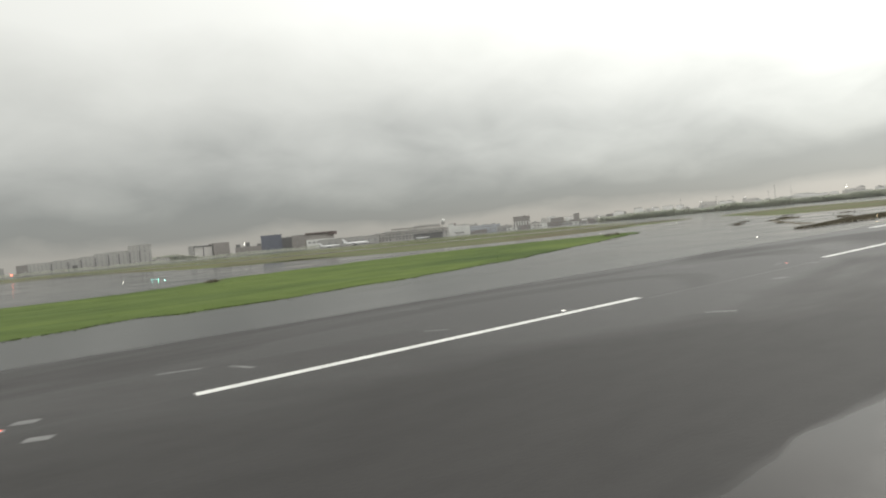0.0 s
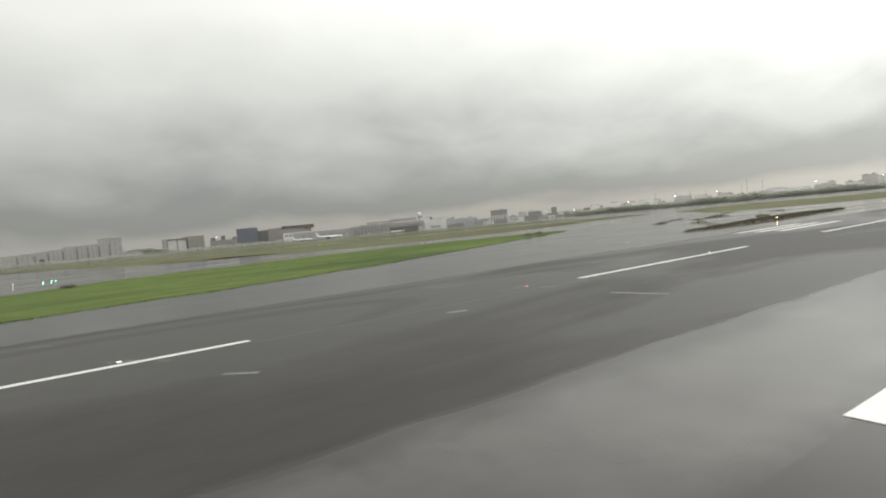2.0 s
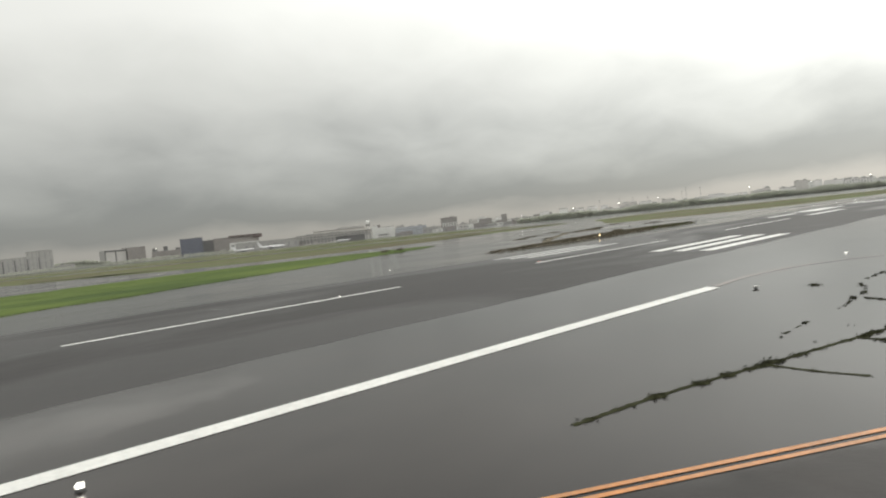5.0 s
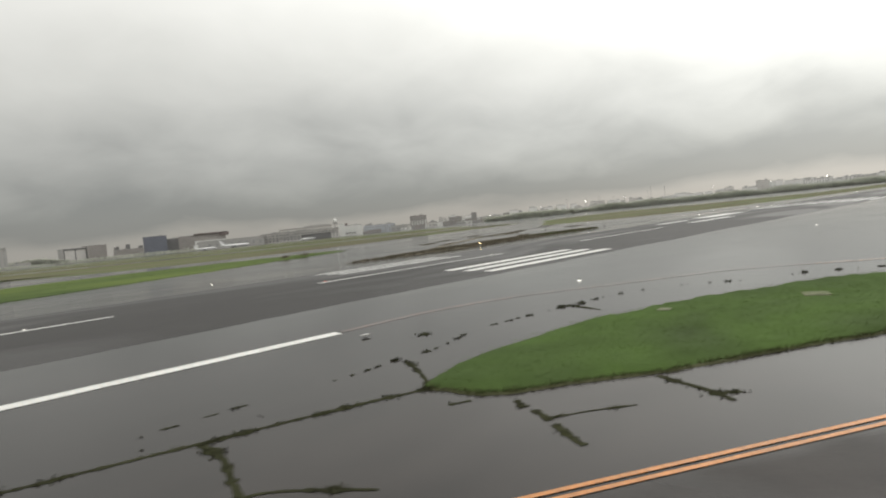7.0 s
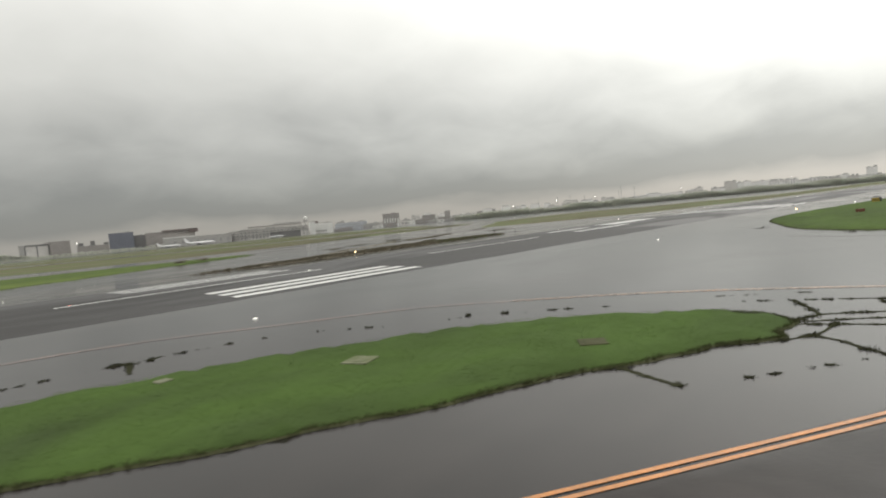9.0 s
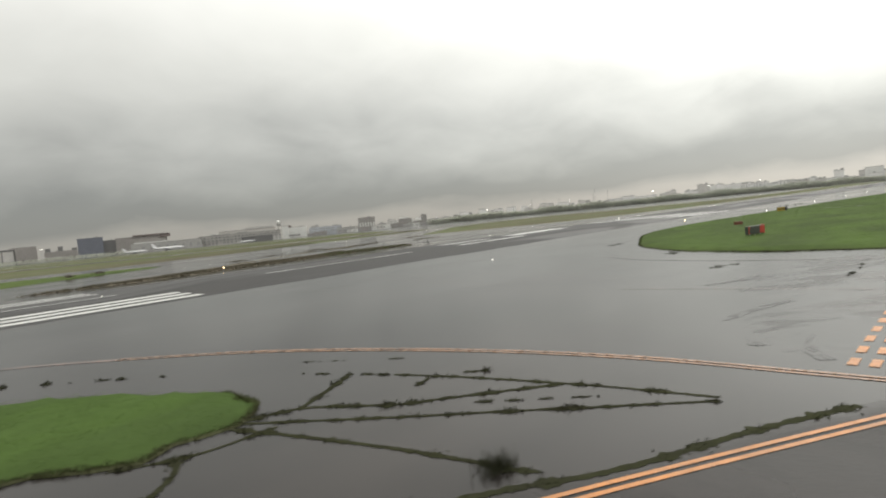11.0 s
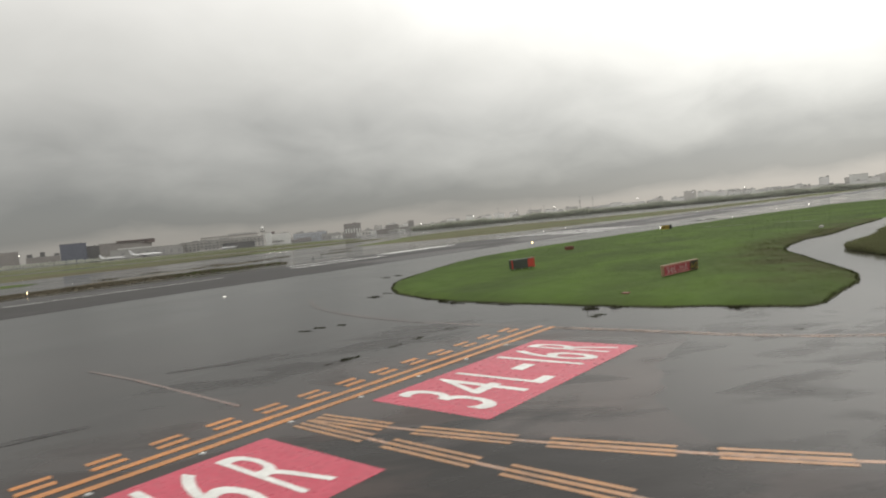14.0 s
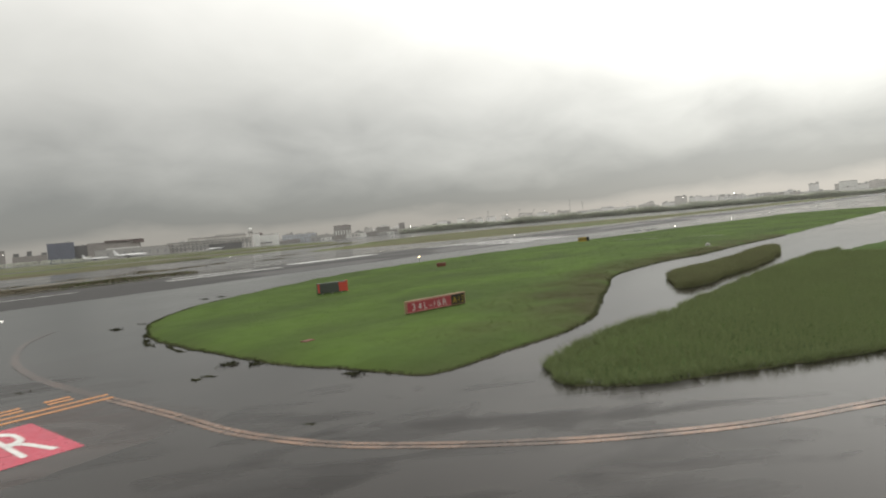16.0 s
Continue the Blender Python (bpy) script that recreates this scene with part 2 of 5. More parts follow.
M_DULLWHITE = material("dull_white_lettering", (0.50, 0.47, 0.45), 0.5, (0.36, 0.32, 0.31), 1.5, 9.0, 0.6)
M_RUST = material("dull_red_paint", (0.15, 0.045, 0.03), 0.7, (0.09, 0.035, 0.022), 1.5, 9.0, 0.8)
M_STEEL = material("galvanised_steel", (0.42, 0.43, 0.43), 0.4, metal=0.7)
M_DARK = material("dark_cast_iron", (0.03, 0.03, 0.03), 0.5)
M_LAMPW = material("lit_white_lens", (0.9, 0.9, 0.85), 0.3, emit=(1.0, 0.95, 0.85), power=7.0)
M_LAMPY = material("lit_amber_lens", (0.9, 0.6, 0.3), 0.3, emit=(1.0, 0.72, 0.35), power=9.0)
M_LAMPDIM = material("dim_white_lens", (0.9, 0.9, 0.85), 0.3, emit=(1.0, 0.95, 0.85), power=1.3)
M_LAMPRED = material("dim_red_lens", (0.7, 0.15, 0.12), 0.3, emit=(1.0, 0.25, 0.18), power=0.7)
M_LAMPG = material("lit_green_lens", (0.2, 0.9, 0.6), 0.3, emit=(0.25, 1.0, 0.72), power=14.0)
M_LAMPR = material("lit_red_lens", (0.9, 0.2, 0.1), 0.3, emit=(1.0, 0.2, 0.12), power=5.0)
M_CONC = material("pale_concrete", (0.62, 0.60, 0.575), 0.8, (0.54, 0.525, 0.50), 0.03, 0.3, 0.6)
M_GREYWALL = material("grey_cladding", (0.43, 0.42, 0.405), 0.7, (0.35, 0.345, 0.33), 0.03, 0.3, 0.6)
M_DARKWALL = material("dark_cladding", (0.19, 0.187, 0.185), 0.6, (0.15, 0.148, 0.145), 0.03, 0.3, 0.6)
M_BLUEWALL = material("blue_grey_cladding", (0.18, 0.19, 0.225), 0.5, (0.15, 0.16, 0.19), 0.03, 0.3, 0.6)
M_WHITEWALL = material("white_cladding", (0.75, 0.75, 0.72), 0.6, (0.62, 0.62, 0.6), 0.03, 0.3, 0.6)
M_BROWNWALL = material("brown_facade", (0.32, 0.30, 0.285), 0.7, (0.26, 0.245, 0.23), 0.03, 0.3, 0.6)
M_APART = material("grey_rendered_apartments", (0.47, 0.46, 0.44), 0.8, (0.40, 0.395, 0.38), 0.03, 0.3, 0.6)
# window colour lightened so distant panes lose contrast as in haze
M_HAZEGLASS = material("haze_paled_window_glass", (0.35, 0.35, 0.34), 0.35, (0.27, 0.27, 0.265), 0.2, 0.5, 0.8)
# near-white wall colour that carries the haze over the farthest blocks
M_HAZECITY = material("haze_paled_facade", (0.82, 0.81, 0.79), 0.8, (0.70, 0.69, 0.67), 0.03, 0.3, 0.6)
M_PALEBLUE = material("pale_blue_grey_facade", (0.47, 0.49, 0.53), 0.7, (0.40, 0.42, 0.45), 0.03, 0.3, 0.6)
M_PLANE = material("white_aircraft_paint", (0.78, 0.78, 0.78), 0.35, (0.66, 0.66, 0.66), 0.1, 0.6, 0.4)
M_BARK = material("bark", (0.06, 0.05, 0.04), 0.9)
# distance haze is put into this foliage colour, far paler than real leaves
M_HAZELEAF = material("haze_paled_foliage", (0.50, 0.51, 0.46), 0.9, (0.42, 0.43, 0.38), 0.02, 0.2, 0.7, island=0.2, gloss=0.05)


def see_through(m, colour, share):
    """Daylight shines through thin leaves and blades."""
    n, l = m.node_tree.nodes, m.node_tree.links
    thin, half = n.new("ShaderNodeBsdfTranslucent"), n.new("ShaderNodeMixShader")
    thin.inputs[0].default_value = (*colour, 1)
    half.inputs[0].default_value = share
    l.new(n["Principled BSDF"].outputs[0], half.inputs[1])
    l.new(thin.outputs[0], half.inputs[2])
    l.new(half.outputs[0], n["Material Output"].inputs["Surface"])


# extra light let through the far foliage, lifting it towards the haze
see_through(M_HAZELEAF, (0.74, 0.75, 0.69), 0.5)
see_through(M_REED, (0.19, 0.23, 0.105), 0.35)
see_through(M_SEDGE, (0.18, 0.18, 0.10), 0.35)

M_VERGE = M_LUSHSOIL.copy()
M_VERGE.name = "trodden_turf"
vn, vl = M_VERGE.node_tree.nodes, M_VERGE.node_tree.links
v_base = vn["Principled BSDF"].inputs["Base Color"]
v_from = v_base.links[0].from_socket
v_at, v_mix = vn.new("ShaderNodeAttribute"), vn.new("ShaderNodeMix")
v_at.attribute_name, v_mix.data_type = "olive", "RGBA"
vl.new(v_at.outputs["Fac"], v_mix.inputs[0])
vl.new(v_from, v_mix.inputs[6])
v_mix.inputs[7].default_value = (0.062, 0.060, 0.031, 1)
vl.new(v_mix.outputs[2], v_base)


# ---- mesh helpers ----
def cover(ob, values):
    """How fully the surface covers what lies under it, vertex by vertex."""
    at = ob.data.attributes.new("cover", "FLOAT", "POINT")
    at.data.foreach_set("value", values)
    return ob


def linked(name, verts, faces, mat, parent=None, label="", smooth=False):
    me = bpy.data.meshes.new(name)
    me.from_pydata([tuple(v) for v in verts], [], faces)
    me.materials.append(mat)
    if smooth:
        me.polygons.foreach_set("use_smooth", [True] * len(me.polygons))
    ob = new(name, me)
    ob.parent = parent
    if label:
        tagged(ob, label)
    return ob


def part(name, bm, mat, parent=None, label="", smooth=False):
    bmesh.ops.recalc_face_normals(bm, faces=bm.faces)
    me = bpy.data.meshes.new(name)
    bm.to_mesh(me)
    bm.free()
    me.materials.append(mat)
    if smooth:
        me.polygons.foreach_set("use_smooth", [True] * len(me.polygons))
    ob = new(name, me)
    ob.parent = parent
    if label:
        tagged(ob, label)
    return ob


def thing(name, m, label, category, group="", kind=""):
    ob = new(name)
    ob.matrix_basis = m
    return tagged(ob, label, category, group, kind)


def box(bm, x0, x1, y0, y1, z0, z1, bevel=0.0):
    r = bmesh.ops.create_cube(bm, size=1.0)
    vs = r["verts"]
    bmesh.ops.scale(bm, vec=(x1 - x0, y1 - y0, z1 - z0), verts=vs)
    bmesh.ops.translate(bm, vec=((x0 + x1) / 2, (y0 + y1) / 2, (z0 + z1) / 2), verts=vs)
    if bevel:
        es = list({e for v in vs for e in v.link_edges})
        bmesh.ops.bevel(bm, geom=es, offset=bevel, segments=2, affect="EDGES", profile=0.5)
    return bm


def boxed(*a, bevel=0.0):
    return box(bmesh.new(), *a, bevel=bevel)


def turned(profile, sides=12):
    """A body of revolution about z from (radius, height) pairs."""
    bm = bmesh.new()
    rings = [[bm.verts.new((r * math.cos(k * math.tau / sides), r * math.sin(k * math.tau / sides), z)) for k in range(sides)] for r, z in profile]
    for a, b in zip(rings, rings[1:]):
        for k in range(sides):
            bm.faces.new((a[k], a[(k + 1) % sides], b[(k + 1) % sides], b[k]))
    bm.faces.new(rings[-1])
    bm.faces.new(rings[0][::-1])
    return bm


def curve_through(pts, step=0.6, closed=False):
    """Catmull-Rom curve through plan points, resampled at even steps."""
    p = [Vector((x, y)) for x, y in pts]
    n, out = len(p), []
    for i in range(n if closed else n - 1):
        if closed:
            a, b, c, d = p[i - 1], p[i], p[(i + 1) % n], p[(i + 2) % n]
        else:
            a, b, c, d = p[max(i - 1, 0)], p[i], p[i + 1], p[min(i + 2, n - 1)]
        k = max(2, int((c - b).length / step))
        for j in range(k):
            t = j / k
            out.append(0.5 * ((2 * b) + (c - a) * t + (2 * a - 5 * b + 4 * c - d) * t * t + (3 * b - a - 3 * c + d) * t ** 3))
    if not closed:
        out.append(p[-1])
    return out


def ribbon(name, pts, width, mat, dz=0.02, offset=0.0, step=0.8, parent=None, straight=False):
    """A painted band along a line on the ground."""
    if straight:
        q = []
        for (ax, ay), (bx, by) in zip(pts, pts[1:]):
            k = max(1, int(math.dist((ax, ay), (bx, by)) / step))
            q += [Vector((ax + (bx - ax) * j / k, ay + (by - ay) * j / k)) for j in range(k)]
        q.append(Vector(pts[-1]))
    else:
        q = curve_through(pts, step)
    verts, faces = [], []
    for i, v in enumerate(q):
        d = (q[min(i + 1, len(q) - 1)] - q[max(i - 1, 0)]).normalized()
        s = Vector((-d.y, d.x))
        for o in (offset + width / 2, offset - width / 2):
            w = v + s * o
            verts.append((w.x, w.y, gz(w.y) + dz))
        if i:
            faces.append((2 * i - 2, 2 * i - 1, 2 * i + 1, 2 * i))
    return linked(name, verts, faces, mat, parent)


def plate(name, x0, x1, y0, y1, mat, dz, skew=0.0, parent=None, label=""):
    """A painted rectangle; skew turns it about its first corner (rise per metre)."""
    nx, ny = max(1, int((x1 - x0) / 4)), max(1, int((y1 - y0) / 2))
    verts = []
    for j in range(ny + 1):
        for i in range(nx + 1):
            x, y = x0 + (x1 - x0) * i / nx, y0 + (y1 - y0) * j / ny
            y += skew * (x - x0)
            verts.append((x, y, gz(y) + dz))
    faces = [(j * (nx + 1) + i, j * (nx + 1) + i + 1, (j + 1) * (nx + 1) + i + 1, (j + 1) * (nx + 1) + i) for j in range(ny) for i in range(nx)]
    return linked(name, verts, faces, mat, parent, label)


def inside(x, y, poly):
    hit, j = False, len(poly) - 1
    for i in range(len(poly)):
        (ax, ay), (bx, by) = poly[i], poly[j]
        if (ay > y) != (by > y) and x < (bx - ax) * (y - ay) / (by - ay) + ax:
            hit = not hit
        j = i
    return hit


def blades(name, spots, height, width, mat, rng, lean=0.5, per=2, lift=0.0, parent=None):
    """Bent blades of grass at (x, y, z) spots, as one mesh."""
    verts, faces = [], []
    for x, y, z in spots:
        for _ in range(per):
            a, s = rng.random() * math.tau, 0.6 + 0.8 * rng.random()
            h, w = height * s, width * (0.7 + 0.6 * rng.random())
            dx, dy = math.cos(a) * w / 2, math.sin(a) * w / 2
            la, ll = rng.random() * math.tau, lean * h * rng.random()
            ox, oy = (rng.random() - 0.5) * width * 2, (rng.random() - 0.5) * width * 2
            k = len(verts)
            verts += [(x + ox - dx, y + oy - dy, z + lift), (x + ox + dx, y + oy + dy, z + lift),
                      (x + ox + math.cos(la) * ll, y + oy + math.sin(la) * ll, z + lift + h)]
            faces.append((k, k + 1, k + 2))
    return linked(name, verts, faces, mat, parent)


def scatter(poly, count, rng, height=None, bounds=None):
    xs, ys = [p[0] for p in poly], [p[1] for p in poly]
    x0, x1, y0, y1 = bounds or (min(xs), max(xs), min(ys), max(ys))
    out = []
    tries = 0
    while len(out) < count and tries < count * 6:
        tries += 1
        x, y = x0 + (x1 - x0) * rng.random(), y0 + (y1 - y0) * rng.random()
        if inside(x, y, poly):
            out.append((x, y, (height(x, y) if height else gz(y))))
    return out


def mound(name, outline, mat, rise, spacing, wobble, label, rng, step=1.0, cat="grass", ramp=0.35):
    """A low bank of turf with an uneven shore. Returns the object, its shore and its height function."""
    shore = curve_through(outline, step, True)
    shore = [v + Vector((noise.noise((v.x * 0.9, v.y * 0.9, 3.0)), noise.noise((v.x * 0.9, v.y * 0.9, 9.0)))) * wobble
             + Vector((noise.noise((v.x * 0.25, v.y * 0.25, 5.0)), noise.noise((v.x * 0.25, v.y * 0.25, 7.0)))) * wobble for v in shore]
    xs, ys = [v.x for v in shore], [v.y for v in shore]
    sp = [(v.x, v.y) for v in shore]
    arr = np.array(sp)

    def height(x, y):
        d = float(np.sqrt(((arr - (x, y)) ** 2).sum(1).min()))
        return gz(y) - 0.03 + min(1.0, d * ramp / max(rise, 0.01)) * rise + 0.03 * noise.noise((x * 0.3, y * 0.3, 1.0)) * min(1, d)

    pts = list(shore)
    x = min(xs)
    while x < max(xs):
        y = min(ys)
        while y < max(ys):
            px, py = x + (rng.random() - 0.5) * spacing * 0.6, y + (rng.random() - 0.5) * spacing * 0.6
            if inside(px, py, sp) and float(((arr - (px, py)) ** 2).sum(1).min()) > (spacing * 0.35) ** 2:
                pts.append(Vector((px, py)))
            y += spacing
        x += spacing
    n = len(shore)
    res = geometry.delaunay_2d_cdt(pts, [], [list(range(n))], 1, 1e-4)
    vo, fo = res[0], res[2]
    verts = []
    for v in vo:
        verts.append((v.x, v.y, height(v.x, v.y)))
    ob = linked(name, verts, [tuple(f) for f in fo], mat, smooth=True)
    tagged(ob, label, cat, kind="stuff")
    return ob, sp, height


GLYPHS = {}


def glyph(c):
    """Outline mesh of one character of the built-in font: vertices, faces, bounds."""
    if c not in GLYPHS:
        cu = bpy.data.curves.new("glyph", "FONT")
        cu.body = c
        ob = new("glyph", cu)
        me = bpy.data.meshes.new_from_object(ob.evaluated_get(bpy.context.evaluated_depsgraph_get()))
        vs = [v.co.copy() for v in me.vertices]
        GLYPHS[c] = (vs, [tuple(p.vertices) for p in me.polygons], min(v.x for v in vs), max(v.x for v in vs))
        bpy.data.objects.remove(ob)
        bpy.data.curves.remove(cu)
        bpy.data.meshes.remove(me)
    return GLYPHS[c]


for ch in "34L-16RA":
    glyph(ch)


def lettering(parent, body, origin, along, upward, width, height, mat, gap=0.13, spans=None):
    """One mesh a character, laid from origin along a line; upward may lean. spans give each one's ends along the line."""
    total = sum(glyph(c)[3] - glyph(c)[2] for c in body) + gap * (len(body) - 1)
    kx, ky, pen = width / total, height / 0.69, 0.0
    for i, c in enumerate(body):
        vs, fs, lo, hi = glyph(c)
        a, b = spans[i] if spans else (pen * kx, (pen + hi - lo) * kx)
        if spans and c in "-1":
            low, high = ((0.43, 0.57) if c == "-" else (0.0, 1.0))
            verts = [origin + along * x + upward * (y * height) for x, y in ((a, low), (b, low), (b, high), (a, high))]
            fs = [(0, 1, 2, 3)]
        else:
            verts = [origin + along * (a + (v.x - lo) / (hi - lo) * (b - a)) + upward * (v.y * ky) for v in vs]
        linked({"-": "hyphen"}.get(c, "digit" if c.isdigit() else "letter"), verts, fs, mat, parent)
        pen += hi - lo + gap


# ---- ground, runway and taxiway ----
ROWS_Y = [-4000, -1500, -600, -250, -120, -80] + [-66 + 3 * i for i in range(45)] + [80, 120, 250, 600, 1500, 4200]
COLS_X = [-4000, -1500, -600, -250, -100] + list(range(-50, 301, 25)) + [400, 600, 1000, 2000, 4200]


def sheet(name, xs, ys, mat, dz, label, edge=0.0):
    verts = []
    for y in ys:
        for x in xs:
            yy = y
            if edge and y in (ys[0], ys[-1]):
                yy = y + edge * (noise.noise((x * 0.045, y, 2.0)) + 0.5 * noise.noise((x * 0.25, y, 4.0)))
            verts.append((x, yy, gz(yy) + (-0.004 if edge and y in (ys[0], ys[-1]) else dz)))
    k = len(xs)
    faces = [(j * k + i, j * k + i + 1, (j + 1) * k + i + 1, (j + 1) * k + i) for j in range(len(ys) - 1) for i in range(k - 1)]
    return tagged(linked(name, verts, faces, mat), label, "ground", kind="structure")


sheet("ground", COLS_X, ROWS_Y, M_FLOOD, 0.0, "flooded grey airfield pavement under standing rainwater")
RX = [-1500, -800, -400, -200] + [-100 + 2 * i for i in range(231)] + [400, 500, 700, 1000, 1600, 2200]
RY = [-17.9, -17.0, -15.0] + [-12 + 3 * i for i in range(10)] + [17.2, 19.8]
runway = sheet("runway", RX, RY, M_RUNWAY, 0.010, "dark grooved asphalt runway strip, wet from rain", edge=0.9)
cover(runway, [0.0 if y in (RY[0], RY[-1]) else 1.0 for y in RY for x in RX])

# taxiway along the double edge line, and the stub towards the runway
TAXI_EDGE = [(38.0, -26.2), (42.0, -27.0), (46.9, -28.7), (54.9, -32.2), (75.8, -43.1), (93.4, -52.4), (107, -59.6), (120.5, -66.2), (131.5, -72.2)]


def strip(name, edge, depth, mat, dz, label):
    q = curve_through(edge, 1.5)
    verts, faces = [], []
    way = Vector((-0.48, -0.877))
    for i, v in enumerate(q):
        for d in (0.0, 1.8, 6.0, 20.0, depth):
            w = v + way * d + Vector((0, 0.25 * noise.noise((v.x * 0.4, v.y * 0.4, 1.0)) if d == 0 else 0))
            verts.append((w.x, w.y, gz(w.y) + (dz if d else -0.004)))
        if i:
            for c in range(4):
                faces.append((5 * i - 5 + c, 5 * i - 4 + c, 5 * i + 1 + c, 5 * i + c))
    ob = cover(linked(name, verts, faces, mat), [0.0 if k % 5 == 0 else 1.0 for k in range(len(verts))])
    return tagged(ob, label, "taxiway", kind="structure")


strip("taxiway", TAXI_EDGE + [(134.2, -74.4)], 60, M_TAXI, 0.008, "dark wet asphalt taxiway inside a double orange edge line")


def patch(name, outline, mat, dz, label, soft=3.0, spacing=2.5, most=1.0, sunk=-0.004):
    """A stretch of darker paving that thins out towards its rim."""
    shore = curve_through(outline, min(2.0, spacing), True)
    arr = np.array([(v.x, v.y) for v in shore])
    sp = [tuple(v) for v in shore]
    pts = list(shore)
    x = arr[:, 0].min()
    while x < arr[:, 0].max():
        y = arr[:, 1].min()
        while y < arr[:, 1].max():
            if inside(x, y, sp) and float(((arr - (x, y)) ** 2).sum(1).min()) > min(1.0, (0.4 * spacing) ** 2):
                pts.append(Vector((x, y)))
            y += spacing
        x += spacing
    res = geometry.delaunay_2d_cdt(pts, [], [list(range(len(shore)))], 1, 1e-4)
    far = [float(np.sqrt(((arr - (v.x, v.y)) ** 2).sum(1).min())) for v in res[0]]
    ob = linked(name, [(v.x, v.y, gz(v.y) + (dz if d > 0.01 else sunk)) for v, d in zip(res[0], far)], [tuple(f) for f in res[2]], mat)
    cover(ob, [min(1.0, d / soft) * most for d in far])
    return tagged(ob, label, "taxiway", kind="structure")


patch("taxiway_stub", [(140, -69), (134, -78), (104, -126), (150, -150), (230, -140), (184, -103), (172, -90), (169.5, -82), (168.5, -72), (163, -67.5), (154, -66), (146, -67)],
      M_STUB, 0.009, "damp dark asphalt stub leading to the runway", 9.0)

M_DAMP = material("dark_damp_asphalt", (0.026, 0.023, 0.022), 0.36, (0.018, 0.016, 0.015), 0.4, 1.5, 0.9, 0.003, 14.0, rough2=0.22, wet_scale=0.5, ior=1.22, soften=0.16, fade=True, stretch=(0.5, 1.3, 1), turn=-42, streak=0.42, tear=(0.40, 0.60, -1.3, 0.3))
M_DAMPER = material("dark_asphalt_on_the_stub", (0.026, 0.023, 0.022), 0.36, (0.018, 0.016, 0.015), 0.4, 1.5, 0.9, 0.003, 14.0, rough2=0.22, wet_scale=0.5, ior=1.22, soften=0.16, fade=True, stretch=(0.5, 1.3, 1), turn=-42, streak=0.42, tear=(0.40, 0.60, -1.3, 0.3), under=DAMP)
patch("damp_patch", [(155, -84), (160, -81.5), (168, -80.5), (174, -83), (177, -88), (178, -97), (170, -101), (160, -98), (154, -92)], M_DAMP, 0.012, "dark damp streaks on the flooded asphalt", 5.0, 1.2, 0.52, 0.006)
patch("damp_patch", [(146, -66), (152, -63.5), (160, -63.5), (166, -66.5), (166, -71), (157, -70.5), (150, -69.5)], M_DAMP, 0.012, "dark damp streaks on the flooded asphalt", 2.5, 1.0, 0.6)
patch("damp_patch", [(141, -76), (150, -74.3), (157.5, -76.5), (159.5, -83), (157, -90), (150, -95), (138, -90), (136, -82)], M_DAMPER, 0.0115, "dark damp asphalt round the guide lines", 7.5, 1.5, 0.95, 0.006)
patch("damp_patch", [(135.5, -70), (138, -68), (141, -67), (143.5, -68.5), (142.5, -71), (138, -72.4)], M_DAMP, 0.012, "dark damp streaks on the flooded asphalt", 1.6, 0.8, 0.45)

# ---- painted markings ----
def mark(ob, label, group=""):
    return tagged(ob, label, "marking", group)


for x0, x1 in [(-46, -19), (3.7, 31.0), (57.7, 84.9), (104.6, 134.4), (153.8, 182.8)]:
    mark(plate("centerline_dash", x0, x1, -0.30, 0.30, M_WHITE, 0.022), "white painted dash on the runway centreline", "centreline dashes")
mark(ribbon("runway_edge_line", [(38.2, -25.9), (50, -26.03), (62, -26.33), (73.5, -26.66), (82, -26.98), (90.4, -27.36)], 0.92, M_WHITE, 0.018), "broad white painted runway edge line on wet pavement")
for y in (-8.6, -11.6, -14.7):
    mark(plate("touchdown_bar", 115.9, 138.4, y - 0.75, y + 0.75, M_WHITE, 0.022), "long white touchdown bar painted on the runway", "touchdown bars")
for y in (9.0, 12.2, 15.4):
    mark(plate("touchdown_bar", 112.8, 134.6, y - 0.62, y + 0.62, M_WHITE, 0.022), "long white touchdown bar painted on the runway", "touchdown bars")
for x0, x1, ys in ((196, 218, (0.4,)), (201, 217, (10.6,)), (226.5, 250, (9.4, 11.4, 13.4))):
    for y in ys:
        mark(plate("touchdown_bar", x0, x1, y - 1.1, y + 1.1, M_WHITE, 0.022), "long white touchdown bar painted on the runway", "touchdown bars")
for i in range(10):
    mark(plate("threshold_bar", 272, 302, -16.8 + 3.6 * i, -15.5 + 3.6 * i, M_WHITE, 0.022), "long white threshold bar across the runway's end", "threshold bars")
